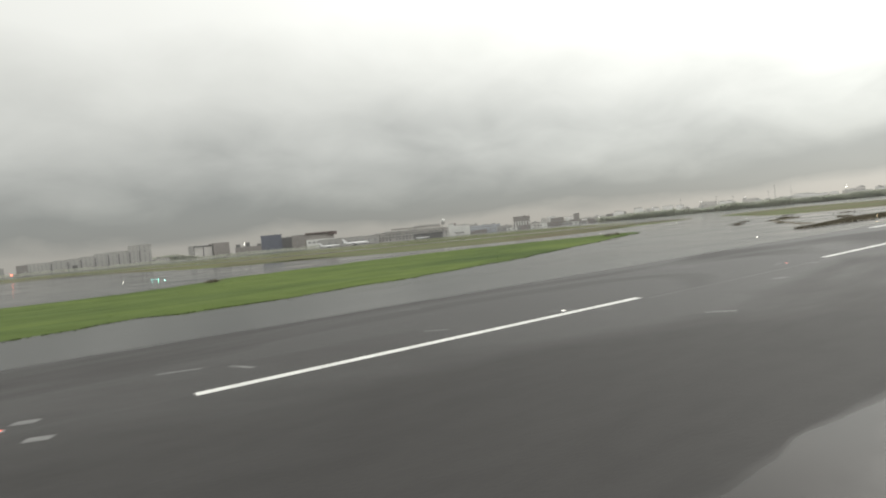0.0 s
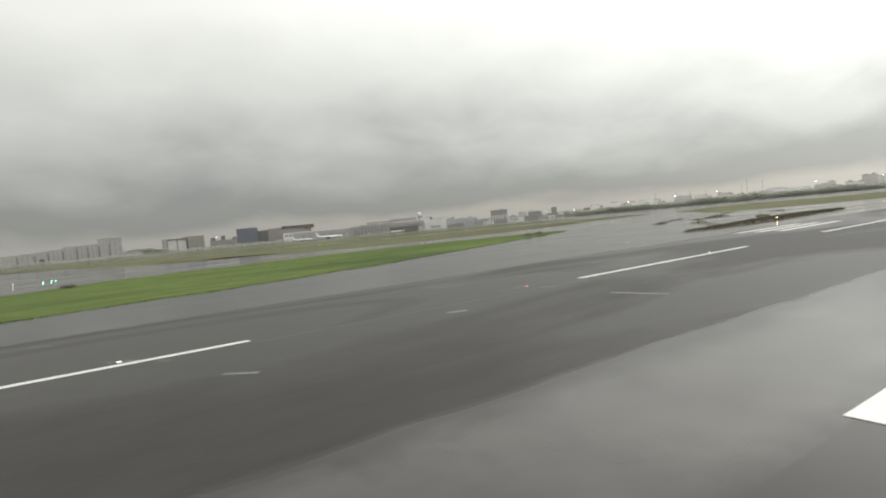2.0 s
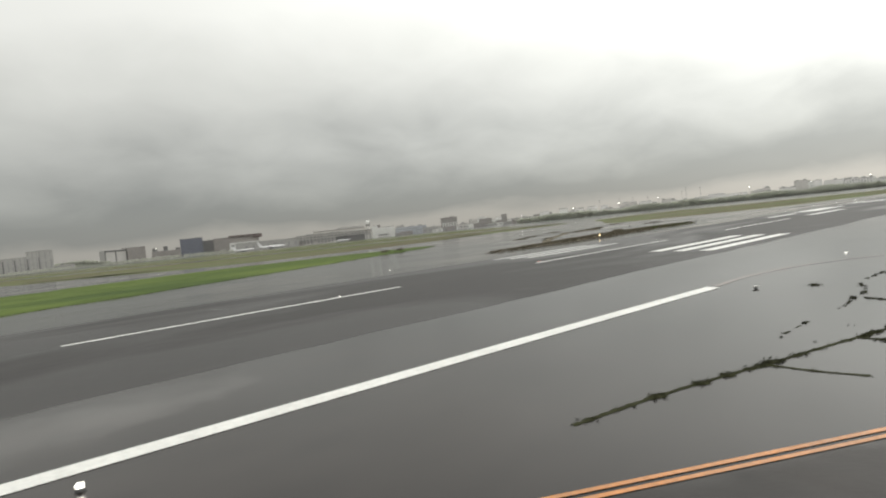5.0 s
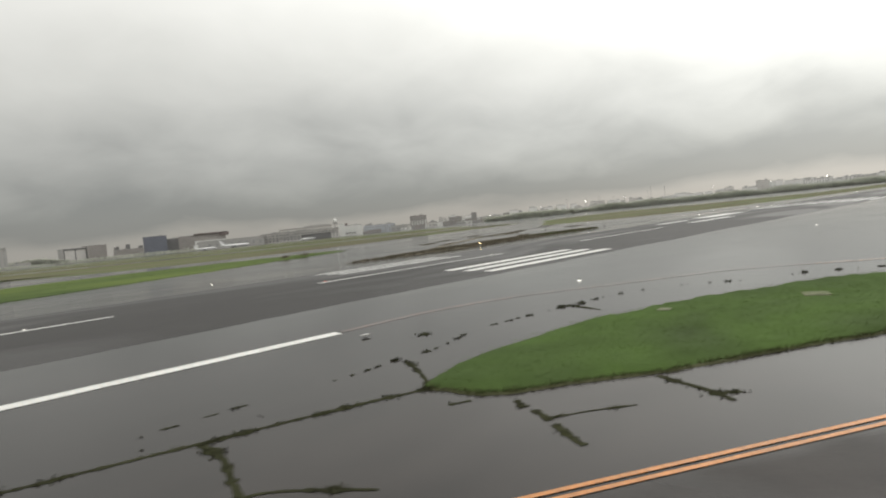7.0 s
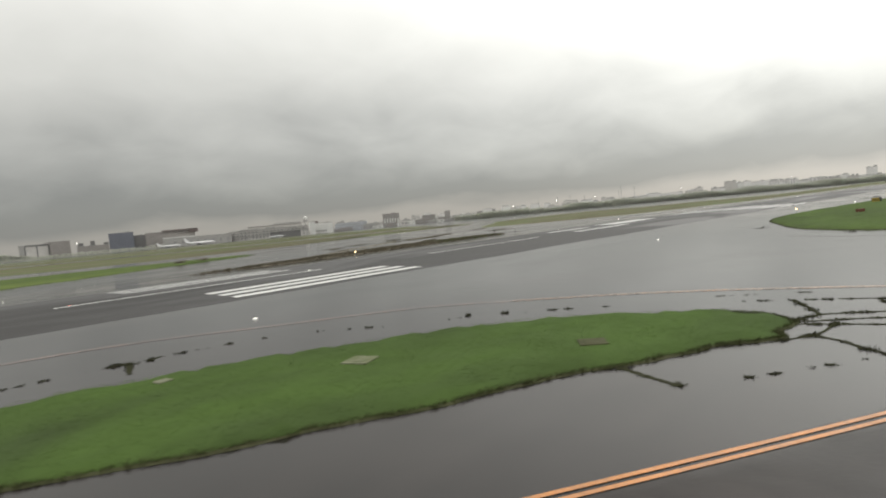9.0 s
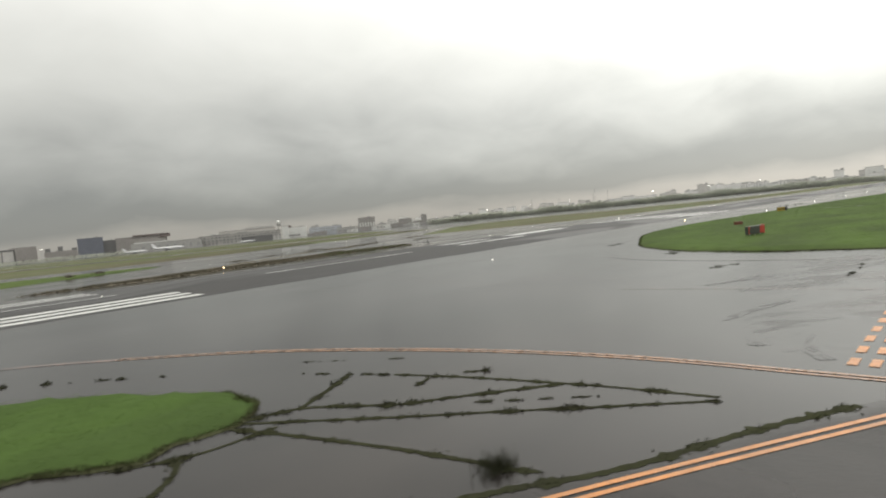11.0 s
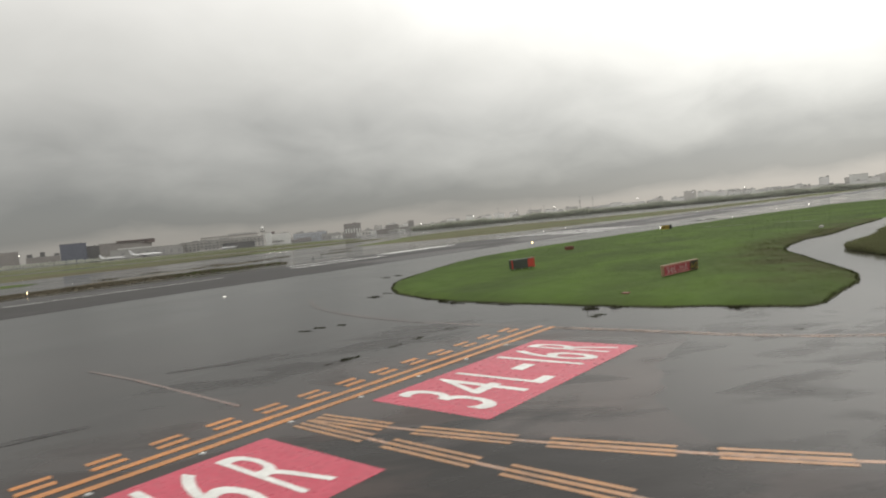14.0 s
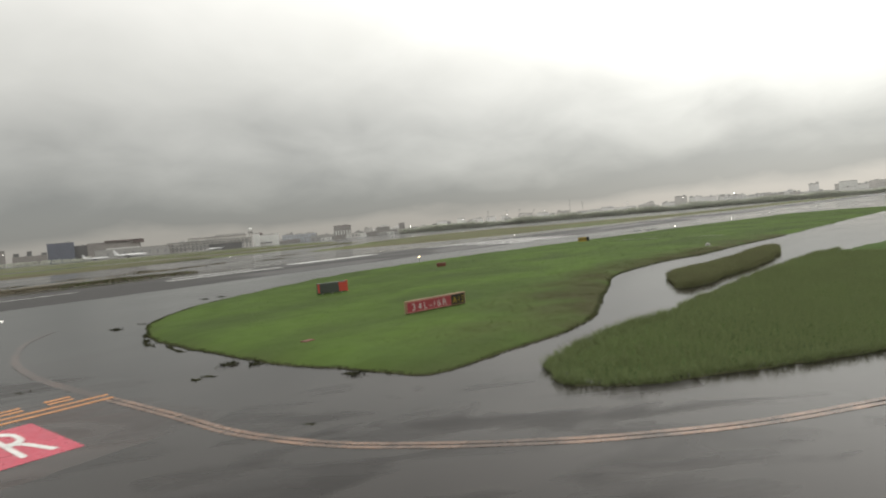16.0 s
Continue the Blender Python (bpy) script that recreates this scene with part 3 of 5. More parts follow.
for a, b, w in (((52.4, -7.2), (53.3, -10.9), 0.4), ((49.9, 11.4), (51.1, 8.7), 0.35), ((51.5, 1.3), (53.0, 1.5), 0.3), ((52.5, -0.6), (53.3, -1.5), 0.3), ((42.0, -3.2), (43.3, -3.6), 0.5),
                ((24.4, 1.6), (25.6, 0.7), 0.25), ((3.0, 6.5), (5.0, 5.8), 0.3), ((16.5, 3.6), (17.6, 2.6), 0.3), ((-3.5, -3.2), (-2.4, -4.2), 0.5), ((28, -6.5), (29.2, -7.6), 0.3), ((70, 9.5), (71, 7), 0.3), ((-2.2, 1.8), (-1.4, 1.4), 0.6), ((-1.7, -1.2), (-0.9, -1.5), 0.5), ((6.1, 4.9), (6.8, 3.2), 0.3), ((21.1, 14.5), (22.3, 13.5), 0.3), ((52.3, 12.6), (52.1, 8.8), 0.25), ((26.3, -0.7), (26.9, -1.2), 0.2)):
    mark(ribbon("worn_mark", [a, b], w, M_WORN, 0.016, straight=True), "short worn pale paint stroke on the runway", "worn marks")


mark(ribbon("worn_mark", [(31, -0.75), (44, -0.9), (57.5, -0.98)], 0.10, M_WORN, 0.016), "thin worn pale line along the runway centre", "worn marks")


def double_line(name, pts, mat, label, left=None, gap=0.30, width=0.15):
    """Two parallel stripes; left says how much of the paint is left at their start and end."""
    top = thing(name, Matrix(), label, "marking")
    for o in (gap / 2, -gap / 2):
        stripe = ribbon("stripe", pts, width, mat, 0.020, o, parent=top)
        if left:
            n = len(stripe.data.vertices)
            cover(stripe, [left[0] + (left[1] - left[0]) * i / n for i in range(n)])
    return top


double_line("taxiway_edge_line", [(38.3, -26.75), (41.4, -27.75), (46.6, -29.5), (54.6, -33.1), (75.9, -44.05), (82.6, -47.5), (94.4, -53.75), (108.9, -61.6), (122.8, -69.0), (133.6, -75.35)], M_ORANGE, "double orange taxiway edge line")
double_line("taxiway_edge_line", [(133.7, -75.35), (133.5, -71.5), (133.2, -66), (132.0, -60.2), (129.7, -53.7), (126.7, -47.8), (122.5, -42)], M_WORNLINE, "double orange taxiway edge line, bending towards the runway", (0.95, 0.62))
ribbon("exit_line", [(122.5, -42), (118, -37.2), (111, -33.2), (104, -29.2), (97, -27.4), (90.6, -27.3)], 0.42, M_PALE, 0.014)
ribbon("exit_line", [(169.8, -45.4), (167.0, -50.6), (165.2, -57.7), (164.7, -64.2), (165.0, -69.9), (165.5, -74.3)], 0.42, M_DROWNED, 0.014)
double_line("taxiway_edge_line", [(165.5, -74.3), (166.05, -79.3), (166.4, -83.1), (167.4, -86.5), (168.6, -88.7), (170.04, -90.8), (171.8, -93.0), (175, -96.0), (181, -100)], M_FAINT, "double faded orange taxiway edge line on wet asphalt", (0.58, 0.6), 0.26, 0.19)
ribbon("taxiway_center_line", [(148.9, -57), (149.3, -60), (149.6, -63), (150.1, -70.9)], 0.16, M_PALE, 0.016)
for nm, left in (("exit_line", 0.66), ("exit_line.001", 0.42), ("taxiway_center_line", 0.75)):
    cover(bpy.data.objects[nm], [left] * len(bpy.data.objects[nm].data.vertices))
    mark(bpy.data.objects[nm], "thin orange taxiway centreline" if nm == "taxiway_center_line" else "thin faded orange guide line half under water")

for y in (-73.15, -73.88):
    mark(plate("holding_line", 134.2, 165.7, y - 0.15, y + 0.15, M_ORANGE, 0.018, -0.006), "solid orange runway holding line", "holding lines")
for y in (-72.0, -72.57):
    for i in range(18):
        x = 134.8 + 1.703 * i
        mark(plate("holding_dash", x, x + 0.9, y - 0.14, y + 0.14, M_ORANGE, 0.018), "short orange holding line dash", "holding dashes")

for x0, y0, x1, y1 in ((138.7, -74.85, 148.95, -79.7), (152.85, -75.0, 162.75, -79.75)):
    top = thing("runway_number_field", Matrix(), "red painted holding field with white runway numbers", "marking", "red number fields")
    lean = 0.10
    corners = [(x0, y0), (x1, y0), (x1 - lean * (y1 - y0), y1), (x0 - lean * (y1 - y0), y1)]
    linked("red_field", [(x, y, gz(y) + 0.016) for x, y in corners], [(3, 2, 1, 0)], M_RED, top)
    lettering(top, "34L-16R", Vector((x0 + 0.42, y0 - 4.12, gz(-77) + 0.023)), Vector((1, -0.004, 0)), Vector((-lean, 1, 0)), 1.0, 3.76, M_WHITE,
              spans=[(0.68, 1.62), (1.92, 3.2), (3.72, 4.62), (5.0, 5.88), (6.36, 6.6), (7.02, 7.98), (8.46, 9.42)])
for i in range(10):
    x = 138.9 + 2.81 * (i - 1)
    top = thing("stop_bar_light", pose(x, -74.28, gz(-74.3)), "small flush stop bar light in a pale steel ring", "light", "stop bar lights")
    part("ring", turned([(0.10, 0.0), (0.10, 0.020), (0.08, 0.026)], 12), M_STEEL, top)
    part("prism", boxed(-0.05, 0.05, -0.035, 0.035, 0.026, 0.045, bevel=0.008), M_WHITEWALL, top)

# enhanced centreline: pairs of short bars either side of the line
def bars_along(pts, starts, label):
    q = [Vector(p) for p in pts]
    for a, b in starts:
        top = thing("guide_bar", Matrix(), label, "marking", "guide bars")
        for o in (0.26, 0.0, -0.26):
            def at(s):
                for u, v in zip(q, q[1:]):
                    if s <= (v - u).length:
                        return u + (v - u).normalized() * s
                    s -= (v - u).length
                return q[-1]
            ribbon("stripe", [at(a), at(b)], 0.14, M_GUIDE, 0.018, o, parent=top, straight=True)


bars_along([(150.25, -74.7), (150.55, -77.9), (150.95, -82.0), (151.4, -86), (152.2, -95)], [(0, 2.95), (3.75, 6.65), (7.5, 10.4), (11.25, 14.1)], "short orange bars along the taxiway centreline")
bars_along([(150.85, -74.7), (151.45, -77.6), (152.3, -80.7), (153.5, -84.2), (155.5, -89)], [(0, 2.8), (3.8, 6.8), (7.7, 10.7), (11.6, 14.2)], "short orange bars along the turning guide line")
ribbon("guide_line", [(150.25, -74.7), (150.55, -77.9), (150.95, -82.0), (151.4, -86), (152.2, -95)], 0.15, M_FADED, 0.014)
ribbon("guide_line", [(150.85, -74.7), (151.45, -77.6), (152.3, -80.7), (153.5, -84.2), (155.5, -89), (160, -97)], 0.15, M_FADED, 0.015)
for ob in [o for o in bpy.data.objects if o.name.startswith("guide_line")]:
    mark(ob, "thin orange guide line on wet asphalt", "guide lines")


def damp_band(pts, width, most):
    """A soft dark streak where the asphalt stands just out of the water."""
    q = curve_through(pts, 0.6)
    left, right = [], []
    for i, v in enumerate(q):
        d = (q[min(i + 1, len(q) - 1)] - q[max(i - 1, 0)]).normalized()
        w = width * (0.35 + 0.65 * math.sin(math.pi * (i + 0.5) / len(q))) * (1 + 0.5 * noise.noise((v.x * 0.9, v.y * 0.9, 4.0)))
        left.append((v.x - d.y * w, v.y + d.x * w))
        right.append((v.x + d.y * w, v.y - d.x * w))
    patch("damp_streak", left + right[::-1], M_DAMP, 0.014, "dark damp streak on the flooded asphalt", width * 0.8, 0.25, most, 0.011)


for pts, w, most in (([(149.7, -65.7), (152.2, -67.6), (155.2, -68.7), (158.3, -68.9), (162.3, -69.0), (164, -68.7)], 0.22, 1.0), ([(151.5, -64.6), (155.7, -65.8), (158.2, -66.9)], 0.22, 0.6),
                     ([(136.4, -68.9), (137.9, -68.5), (139.4, -68.7), (141.4, -69.5)], 0.5, 0.9), ([(135.2, -71.3), (137.4, -70.3), (139.8, -70.5)], 0.45, 0.8), ([(140.6, -66.4), (143.4, -66.9), (146.2, -67.9)], 0.3, 0.7),
                     ([(150.9, -62.0), (153.4, -63.4), (157.2, -64.1)], 0.3, 0.6)):
    damp_band(pts, w, most)
patch("flooded_shoulder", [(8, -18.6), (30, -17.4), (52, -17.6), (66, -19), (60, -24), (44, -26.5), (26, -26.5), (12, -25)], M_SHOULDER, 0.006, "still rainwater over the pale runway shoulder", 3.0, 2.5)

# ---- grass ----
rng = random.Random(4)
GRASS_A = [(86.55, -39.5), (86.6, -40.4), (87, -41.8), (88.3, -43.1), (90.3, -44.4), (92, -45.6), (94.2, -46.8), (97, -48.2), (99.4, -49.5), (102.1, -50.8), (105.1, -52.2),
           (109, -53.6), (111, -54.4), (113, -55.6), (116, -57), (118.2, -58.7), (119.3, -58.2), (121.2, -58.3), (122.8, -56.8), (122.7, -54), (121, -51), (119.6, -48.9),
           (117, -46.2), (114, -44.2), (111, -42.8), (107, -41), (103.2, -39.5), (100.3, -38.45), (97.6, -38.05), (95, -38.05), (92.2, -37.95), (90.2, -38.1), (88.3, -38.5), (87.1, -38.95)]
GRASS_B = [(174.8, -51.8), (172.9, -57.0), (172.1, -60.7), (171.9, -65.8), (171.9, -69.8), (172.1, -73.7), (172.3, -76.9), (173.0, -79.6), (173.4, -82.4), (173.9, -84.0), (176.0, -84.35), (178.4, -84.45),
           (180.9, -84.6), (183.1, -84.8), (187.5, -83.9), (191.2, -82.2), (195.0, -80.6), (201.5, -77.8), (206.6, -75.6), (213.1, -74.7), (222, -74.9), (229.5, -76.2), (242, -76.7), (262, -78),
           (300, -79), (400, -80), (400, -52), (365, -46), (320, -40), (286, -37), (254, -34), (232, -32), (218, -31.8), (205, -33.5), (193.3, -38), (182.8, -43), (178, -47.5)]
GRASS_C = [(176.4, -87.9), (175.6, -88.8), (175.5, -89.7), (175.9, -90.9), (176.9, -92.3), (178.4, -93.4), (181, -95.2), (187, -99.0), (200, -106.5), (222, -118.5), (260, -120), (250, -97), (228, -89.2), (219, -88.0),
           (210, -87.6), (200.5, -87.4), (194, -87.5), (189.5, -87.5), (184.1, -87.0), (179.7, -87.0), (177.7, -87.3)]
GRASS_D = [(206.8, -80.9), (200.9, -83.4), (199.0, -84.6), (200.6, -85.3), (206.4, -85.4), (212, -85.6), (218, -85.4), (226, -84.6), (232, -83.3), (235, -81.9), (229.7, -81.3), (220.2, -81.5), (212.7, -81.3)]
GRASS_E = [(-400, 42), (-100, 41), (-30, 40), (-6, 40.5), (0, 43), (6, 45), (14, 43.2), (22, 43.4), (35, 48.5), (46, 50.2), (60, 55.5), (76, 61), (99, 72.5), (124, 84), (150, 97), (174, 108.5),
           (178, 114), (170, 122), (140, 132), (108, 140), (78, 134), (53, 130), (34, 124), (18, 112), (2, 107), (-11, 105), (-60, 104), (-400, 104)]

_, shore_a, high_a = mound("grass_island", GRASS_A, M_TURF, 0.22, 1.0, 0.22, "green mown grass island standing in floodwater", rng)
verge, shore_b, high_b = mound("grass_verge", GRASS_B, M_VERGE, 0.30, 1.5, 0.16, "broad green grass verge beside the runway", rng)
verge_rim = np.array(shore_b)


def trodden(x, y):
    """How brown and rough the verge has grown: most along its water side."""
    d = float(np.sqrt(((verge_rim - (x, y)) ** 2).sum(1).min()))
    near = max(0.0, 1 - d / 9.0) * max(0.0, min(1.0, (-68 - y) / 6)) * max(0.0, min(1.0, (x - 176) / 8))
    mottle = 0.55 + 0.9 * noise.noise((x * 0.22, y * 0.22, 8.0)) + 0.4 * noise.noise((x * 0.8, y * 0.8, 2.0))
    edge = 0.35 * max(0.0, 1 - d / 1.6)
    return max(0.0, min(1.0, 1.35 * near * mottle + edge * mottle))


verge.data.attributes.new("olive", "FLOAT", "POINT").data.foreach_set("value", [trodden(v.co.x, v.co.y) if v.co.x < 262 else 0.0 for v in verge.data.vertices])
_, shore_c, high_c = mound("grass_bank", GRASS_C, M_TURF, 0.08, 1.4, 0.35, "bank of taller wet grass beside the taxiway", rng)
_, shore_d, high_d = mound("grass_bank", GRASS_D, M_TURF, 0.25, 1.4, 0.35, "small bank of taller grass in floodwater", rng)
_, shore_e, high_e = mound("grass_field", GRASS_E, M_FIELD, 0.35, 5.0, 1.3, "long green grass field across the runway", rng, step=3.0)


def turf(name, spots, height, width, mat, label, per=2, lean=4.0):
    ob = blades(name, spots, height, width, mat, rng, lean, per)
    return tagged(ob, label, "grass", kind="stuff")


turf("grass_blades", scatter(shore_a, 26000, rng, high_a), 0.014, 0.035, M_GRASS, "short green grass of the flooded island")
turf("grass_blades", scatter(shore_b, 45000, rng, high_b, (170, 215, -87, -30)), 0.014, 0.04, M_LUSH, "short green grass of the verge")
turf("grass_blades", scatter(shore_b, 20000, rng, high_b, (215, 400, -82, -28)), 0.03, 0.12, M_LUSH, "short green grass of the far verge")
rough = [p for p in scatter(shore_b, 70000, rng, high_b, (176, 236, -87, -66)) if rng.random() < 0.8 * trodden(p[0], p[1])]
turf("rough_grass", rough, 0.022, 0.045, M_ROUGH, "rougher olive grass along the verge's water side", lean=3.0)
turf("grass_blades", scatter(shore_c, 60000, rng, high_c, (174, 225, -120, -85)), 0.36, 0.032, M_REED, "tall wet grass of the bank", lean=0.9)
turf("grass_blades", scatter(shore_d, 20000, rng, high_d), 0.36, 0.045, M_SEDGE, "tall wet grass of the small bank", lean=1.4)
turf("grass_blades", scatter(shore_e, 30000, rng, high_e, (-30, 180, 38, 135)), 0.025, 0.10, M_FIELD, "green grass of the field across the runway")

def rim(name, shore, width, bounds, label, seed, near=False):
    """Dark trodden soil along the waterline of a grass bank."""
    x0, x1, y0, y1 = bounds
    verts, faces, last = [], [], None
    n = len(shore)
    for i in range(n + 1):
        v, a, b = Vector(shore[i % n]), Vector(shore[i - 1]), Vector(shore[(i + 1) % n])
        if not (x0 < v.x < x1 and y0 < v.y < y1):
            last = None
            continue
        d = (b - a).normalized()
        out = Vector((d.y, -d.x))
        if near and out.y > 0.2:
            last = None
            continue
        k = len(verts)
        w = width * (0.75 + 0.9 * noise.noise((v.x * 0.7, v.y * 0.7, seed)))
        for o, z in ((w, 0.008), (0.3 * w, 0.03), (-0.6 * width, 0.05)):
            q = v + out * o
            verts.append((q.x, q.y, gz(q.y) + z))
        if last is not None:
            faces += [(last, last + 1, k + 1, k), (last + 1, last + 2, k + 2, k + 1)]
        last = k
    tagged(linked(name, verts, faces, M_MUD), label, "soil", kind="stuff")


def fringe(shore, bounds, per_metre, height, width, label, seed, mat=None, near=False):
    """Longer, darker blades that lean over the waterline."""
    x0, x1, y0, y1 = bounds
    r = random.Random(seed)
    spots = []
    n = len(shore)
    for i in range(n):
        a, b = Vector(shore[i]), Vector(shore[(i + 1) % n])
        if not (x0 < a.x < x1 and y0 < a.y < y1):
            continue
        d = b - a
        side = Vector((-d.y, d.x)).normalized()
        if near and side.y < -0.2:
            continue
        thick = 0.5 + 0.9 * abs(noise.noise((a.x * 0.35, a.y * 0.35, seed)))
        for _ in range(int(d.length * per_metre * thick)):
            q = a + d * r.random() + side * (abs(r.gauss(0, 0.22)) - 0.06)
            spots.append((q.x, q.y, gz(q.y)))
    turf("shore_grass", spots, height, width, mat or M_EDGE, label, lean=1.2)


rim("muddy_rim", shore_a, 0.12, (80, 130, -70, -30), "dark wet soil along the island's waterline", 2, True)
rim("muddy_rim", shore_b, 0.04, (165, 240, -90, -30), "dark wet soil along the verge's waterline", 3)
rim("muddy_rim", shore_c, 0.08, (170, 230, -110, -80), "dark wet soil along the bank's waterline", 4)
rim("muddy_rim", shore_d, 0.08, (190, 245, -90, -75), "dark wet soil along the small bank's waterline", 5)
fringe(shore_a, (80, 130, -70, -30), 140, 0.12, 0.035, "dark longer grass along the island's waterline", 2, near=True)
fringe(shore_b, (165, 260, -90, -30), 55, 0.08, 0.05, "dark longer grass along the verge's waterline", 3)
fringe(shore_c, (170, 230, -120, -80), 90, 0.34, 0.035, "longer grass leaning over the bank's waterline", 4, M_REED)
fringe(shore_d, (190, 245, -90, -75), 70, 0.30, 0.04, "longer grass leaning over the small bank's waterline", 5, M_SEDGE)
fringe(shore_e, (-60, 185, 35, 130), 20, 0.10, 0.10, "longer grass along the field's waterline", 6, M_FIELD)

# far meadows between runway, taxiways and apron
FAR_FIELDS = [
    ([(-200, 560), (0, 500), (55, 292), (92, 248), (111, 207), (131, 190), (163, 178), (200, 175), (260, 190), (330, 215), (436, 250), (480, 330), (600, 520), (680, 760), (500, 930), (250, 1000), (-200, 1050)], "broad distant yellow-green meadow before the apron"),
    ([(300, 122), (312, 100), (330, 80), (350, 62), (400, 56), (470, 47), (600, 42), (900, 46), (1500, 55), (1500, 150), (900, 120), (720, 130), (640, 200), (620, 270), (480, 255), (380, 185)], "long distant grass strip beyond the runway"),
]
for outline, label in FAR_FIELDS:
    mound("meadow", outline, M_FARGRASS, 0.4, 30.0, 2.0, label, rng, step=12.0)

for pts, w in (([(-100, 640), (60, 480), (200, 360), (330, 300), (460, 300)], 34), ([(-100, 900), (120, 720), (330, 600), (560, 560)], 60)):
    tagged(ribbon("far_taxiway", pts, w, M_FLOOD, 0.50, step=6.0), "flooded taxiway crossing the distant meadow", "taxiway", kind="structure")
for pts, w, m in (([(70, 300), (120, 235), (200, 205), (300, 215)], 12, M_DRY), ([(90, 420), (200, 320), (330, 262), (430, 262)], 16, M_DRY), ([(110, 560), (260, 440), (420, 380)], 22, M_DRY), ([(300, 520), (420, 460), (540, 470)], 30, M_TURF),
                  ([(345, 95), (420, 82), (560, 72), (800, 70)], 6, M_DRY), ([(360, 140), (480, 150), (620, 150)], 14, M_DRY), ([(400, 190), (500, 205), (600, 210)], 14, M_DRY)):
    tagged(ribbon("meadow_strip", pts, w, m, 0.48, step=6.0), "strip of brown rough grass in the distant meadow", "grass", kind="stuff")
for x, y in ((152, 104), (160, 107), (26, 107)):
    turf("reeds", [(x + rng.gauss(0, 0.7), y + rng.gauss(0, 0.5), high_e(x, y)) for _ in range(40)], 0.7, 0.2, M_DRY, "small dark clump of reeds on the field", lean=0.8)

# reed-grown bank on the far side of the runway
BANK_F = [(130.5, 35.6), (135, 34.4), (146, 33.4), (162, 33.0), (180, 33.3), (198, 34.2), (212, 36), (218, 38.4), (206, 41), (190, 43), (176, 42.6), (162, 40), (148, 37.2)]
_, shore_f, high_f = mound("reed_bank", BANK_F, M_DRY, 0.36, 1.4, 1.3, "narrow brown reed bank across the runway", rng, ramp=0.16)
turf("reeds", scatter(shore_f, 9000, rng, high_f), 0.34, 0.12, M_DRY, "brown drowned reeds on the narrow bank", lean=1.0)
turf("bank_grass", scatter(shore_f, 900, rng, high_f, (188, 216, 34, 44)), 0.35, 0.14, M_FIELD, "olive grass tufts on the far end of the bank", lean=1.0)


for outline, label in (([(157.5, 44), (160.5, 44), (170, 52), (190, 65.2), (215, 81), (214, 82), (188, 66.6), (167, 52.5)], "narrow brown dike running off through the flood"),
                       ([(216, 80), (226, 78), (231, 78.5), (226, 81), (219, 82)], "small brown islet in the flood"),
                       ([(200, 50), (208, 55.5), (206.5, 57.5), (202, 55), (198, 52)], "reed-grown islet behind the bank")):
    _, shore_g, high_g = mound("reed_islet", outline, M_DRY, 0.14, 1.5, 0.35, label, rng)
    turf("reeds", scatter(shore_g, 350, rng, high_g), 0.25, 0.12, M_DRY, "brown drowned reeds on an islet", lean=1.0)


# weeds that stand in the joints of the flooded pavement
def weed_row(pts, spread, per_metre, height, label="dark drowned weeds along a pavement joint", gaps=0.35, seed=1):
    """Soil and weeds in one joint: a ragged band on the paving that swells into tufts, with blades standing in it."""
    r = random.Random(seed)
    verts, faces = [], []
    line = curve_through(pts, 0.10)
    last = None
    for i, v in enumerate(line):
        k = noise.noise((v.x * 0.8, v.y * 0.8, seed * 3.1))
        clump = max(0.0, noise.noise((v.x * 2.3, v.y * 2.3, seed * 1.7)) + 0.4 * noise.noise((v.x * 6.0, v.y * 6.0, seed * 0.7)))
        if k < gaps - 0.55 or (gaps > 0.0 and clump < 0.04 + 0.12 * gaps):
            last = None
            continue
        d = (line[min(i + 1, len(line) - 1)] - line[max(i - 1, 0)]).normalized()
        side = Vector((-d.y, d.x))
        w = spread * ((0.52 if gaps <= 0 else 0.25) + 1.5 * clump) + 0.012
        n = len(verts)
        for o in (w * (0.8 + 0.7 * r.random()), 0.2 * w, -w * (0.8 + 0.7 * r.random())):
            q = v + side * o
            verts.append((q.x, q.y, gz(q.y) + (0.011 if abs(o) > 0.3 * w else 0.013 + height * 0.5 * clump)))
        if last is not None:
            faces += [(last, last + 1, n + 1, n), (last + 1, last + 2, n + 2, n + 1)]
        last = n
        c = per_metre * (0.03 + 0.28 * clump)
        for _ in range(int(c) + (r.random() < c % 1)):
            x, y = v.x + r.gauss(0, w * 0.8), v.y + r.gauss(0, w * 0.8)
            z, a, la = gz(y) + 0.005, r.random() * math.tau, r.random() * math.tau
            h, b = height * (0.35 + 0.5 * r.random()) * (0.6 + 2.2 * clump), 0.03 * (0.6 + r.random())
            n = len(verts)
            ll = h * 1.4 * r.random()
            verts += [(x - math.cos(a) * b, y - math.sin(a) * b, z), (x + math.cos(a) * b, y + math.sin(a) * b, z), (x + math.cos(la) * ll, y + math.sin(la) * ll, z + h)]
            faces.append((n, n + 1, n + 2))
    if faces:
        tagged(linked("weeds", verts, faces, M_WEED), label, "weeds", kind="stuff")


weed_row([(66, -34.9), (70, -35.6), (74.8, -36.8), (79.3, -37.9), (83.4, -38.9), (86.4, -39.8)], 0.125, 60, 0.08, gaps=-0.5, seed=1)
weed_row([(77.9, -37.4), (78.3, -35.6)], 0.07, 40, 0.08, gaps=0.2, seed=2)
weed_row([(81.3, -38.2), (81.6, -36.7)], 0.08, 40, 0.08, gaps=0.2, seed=3)
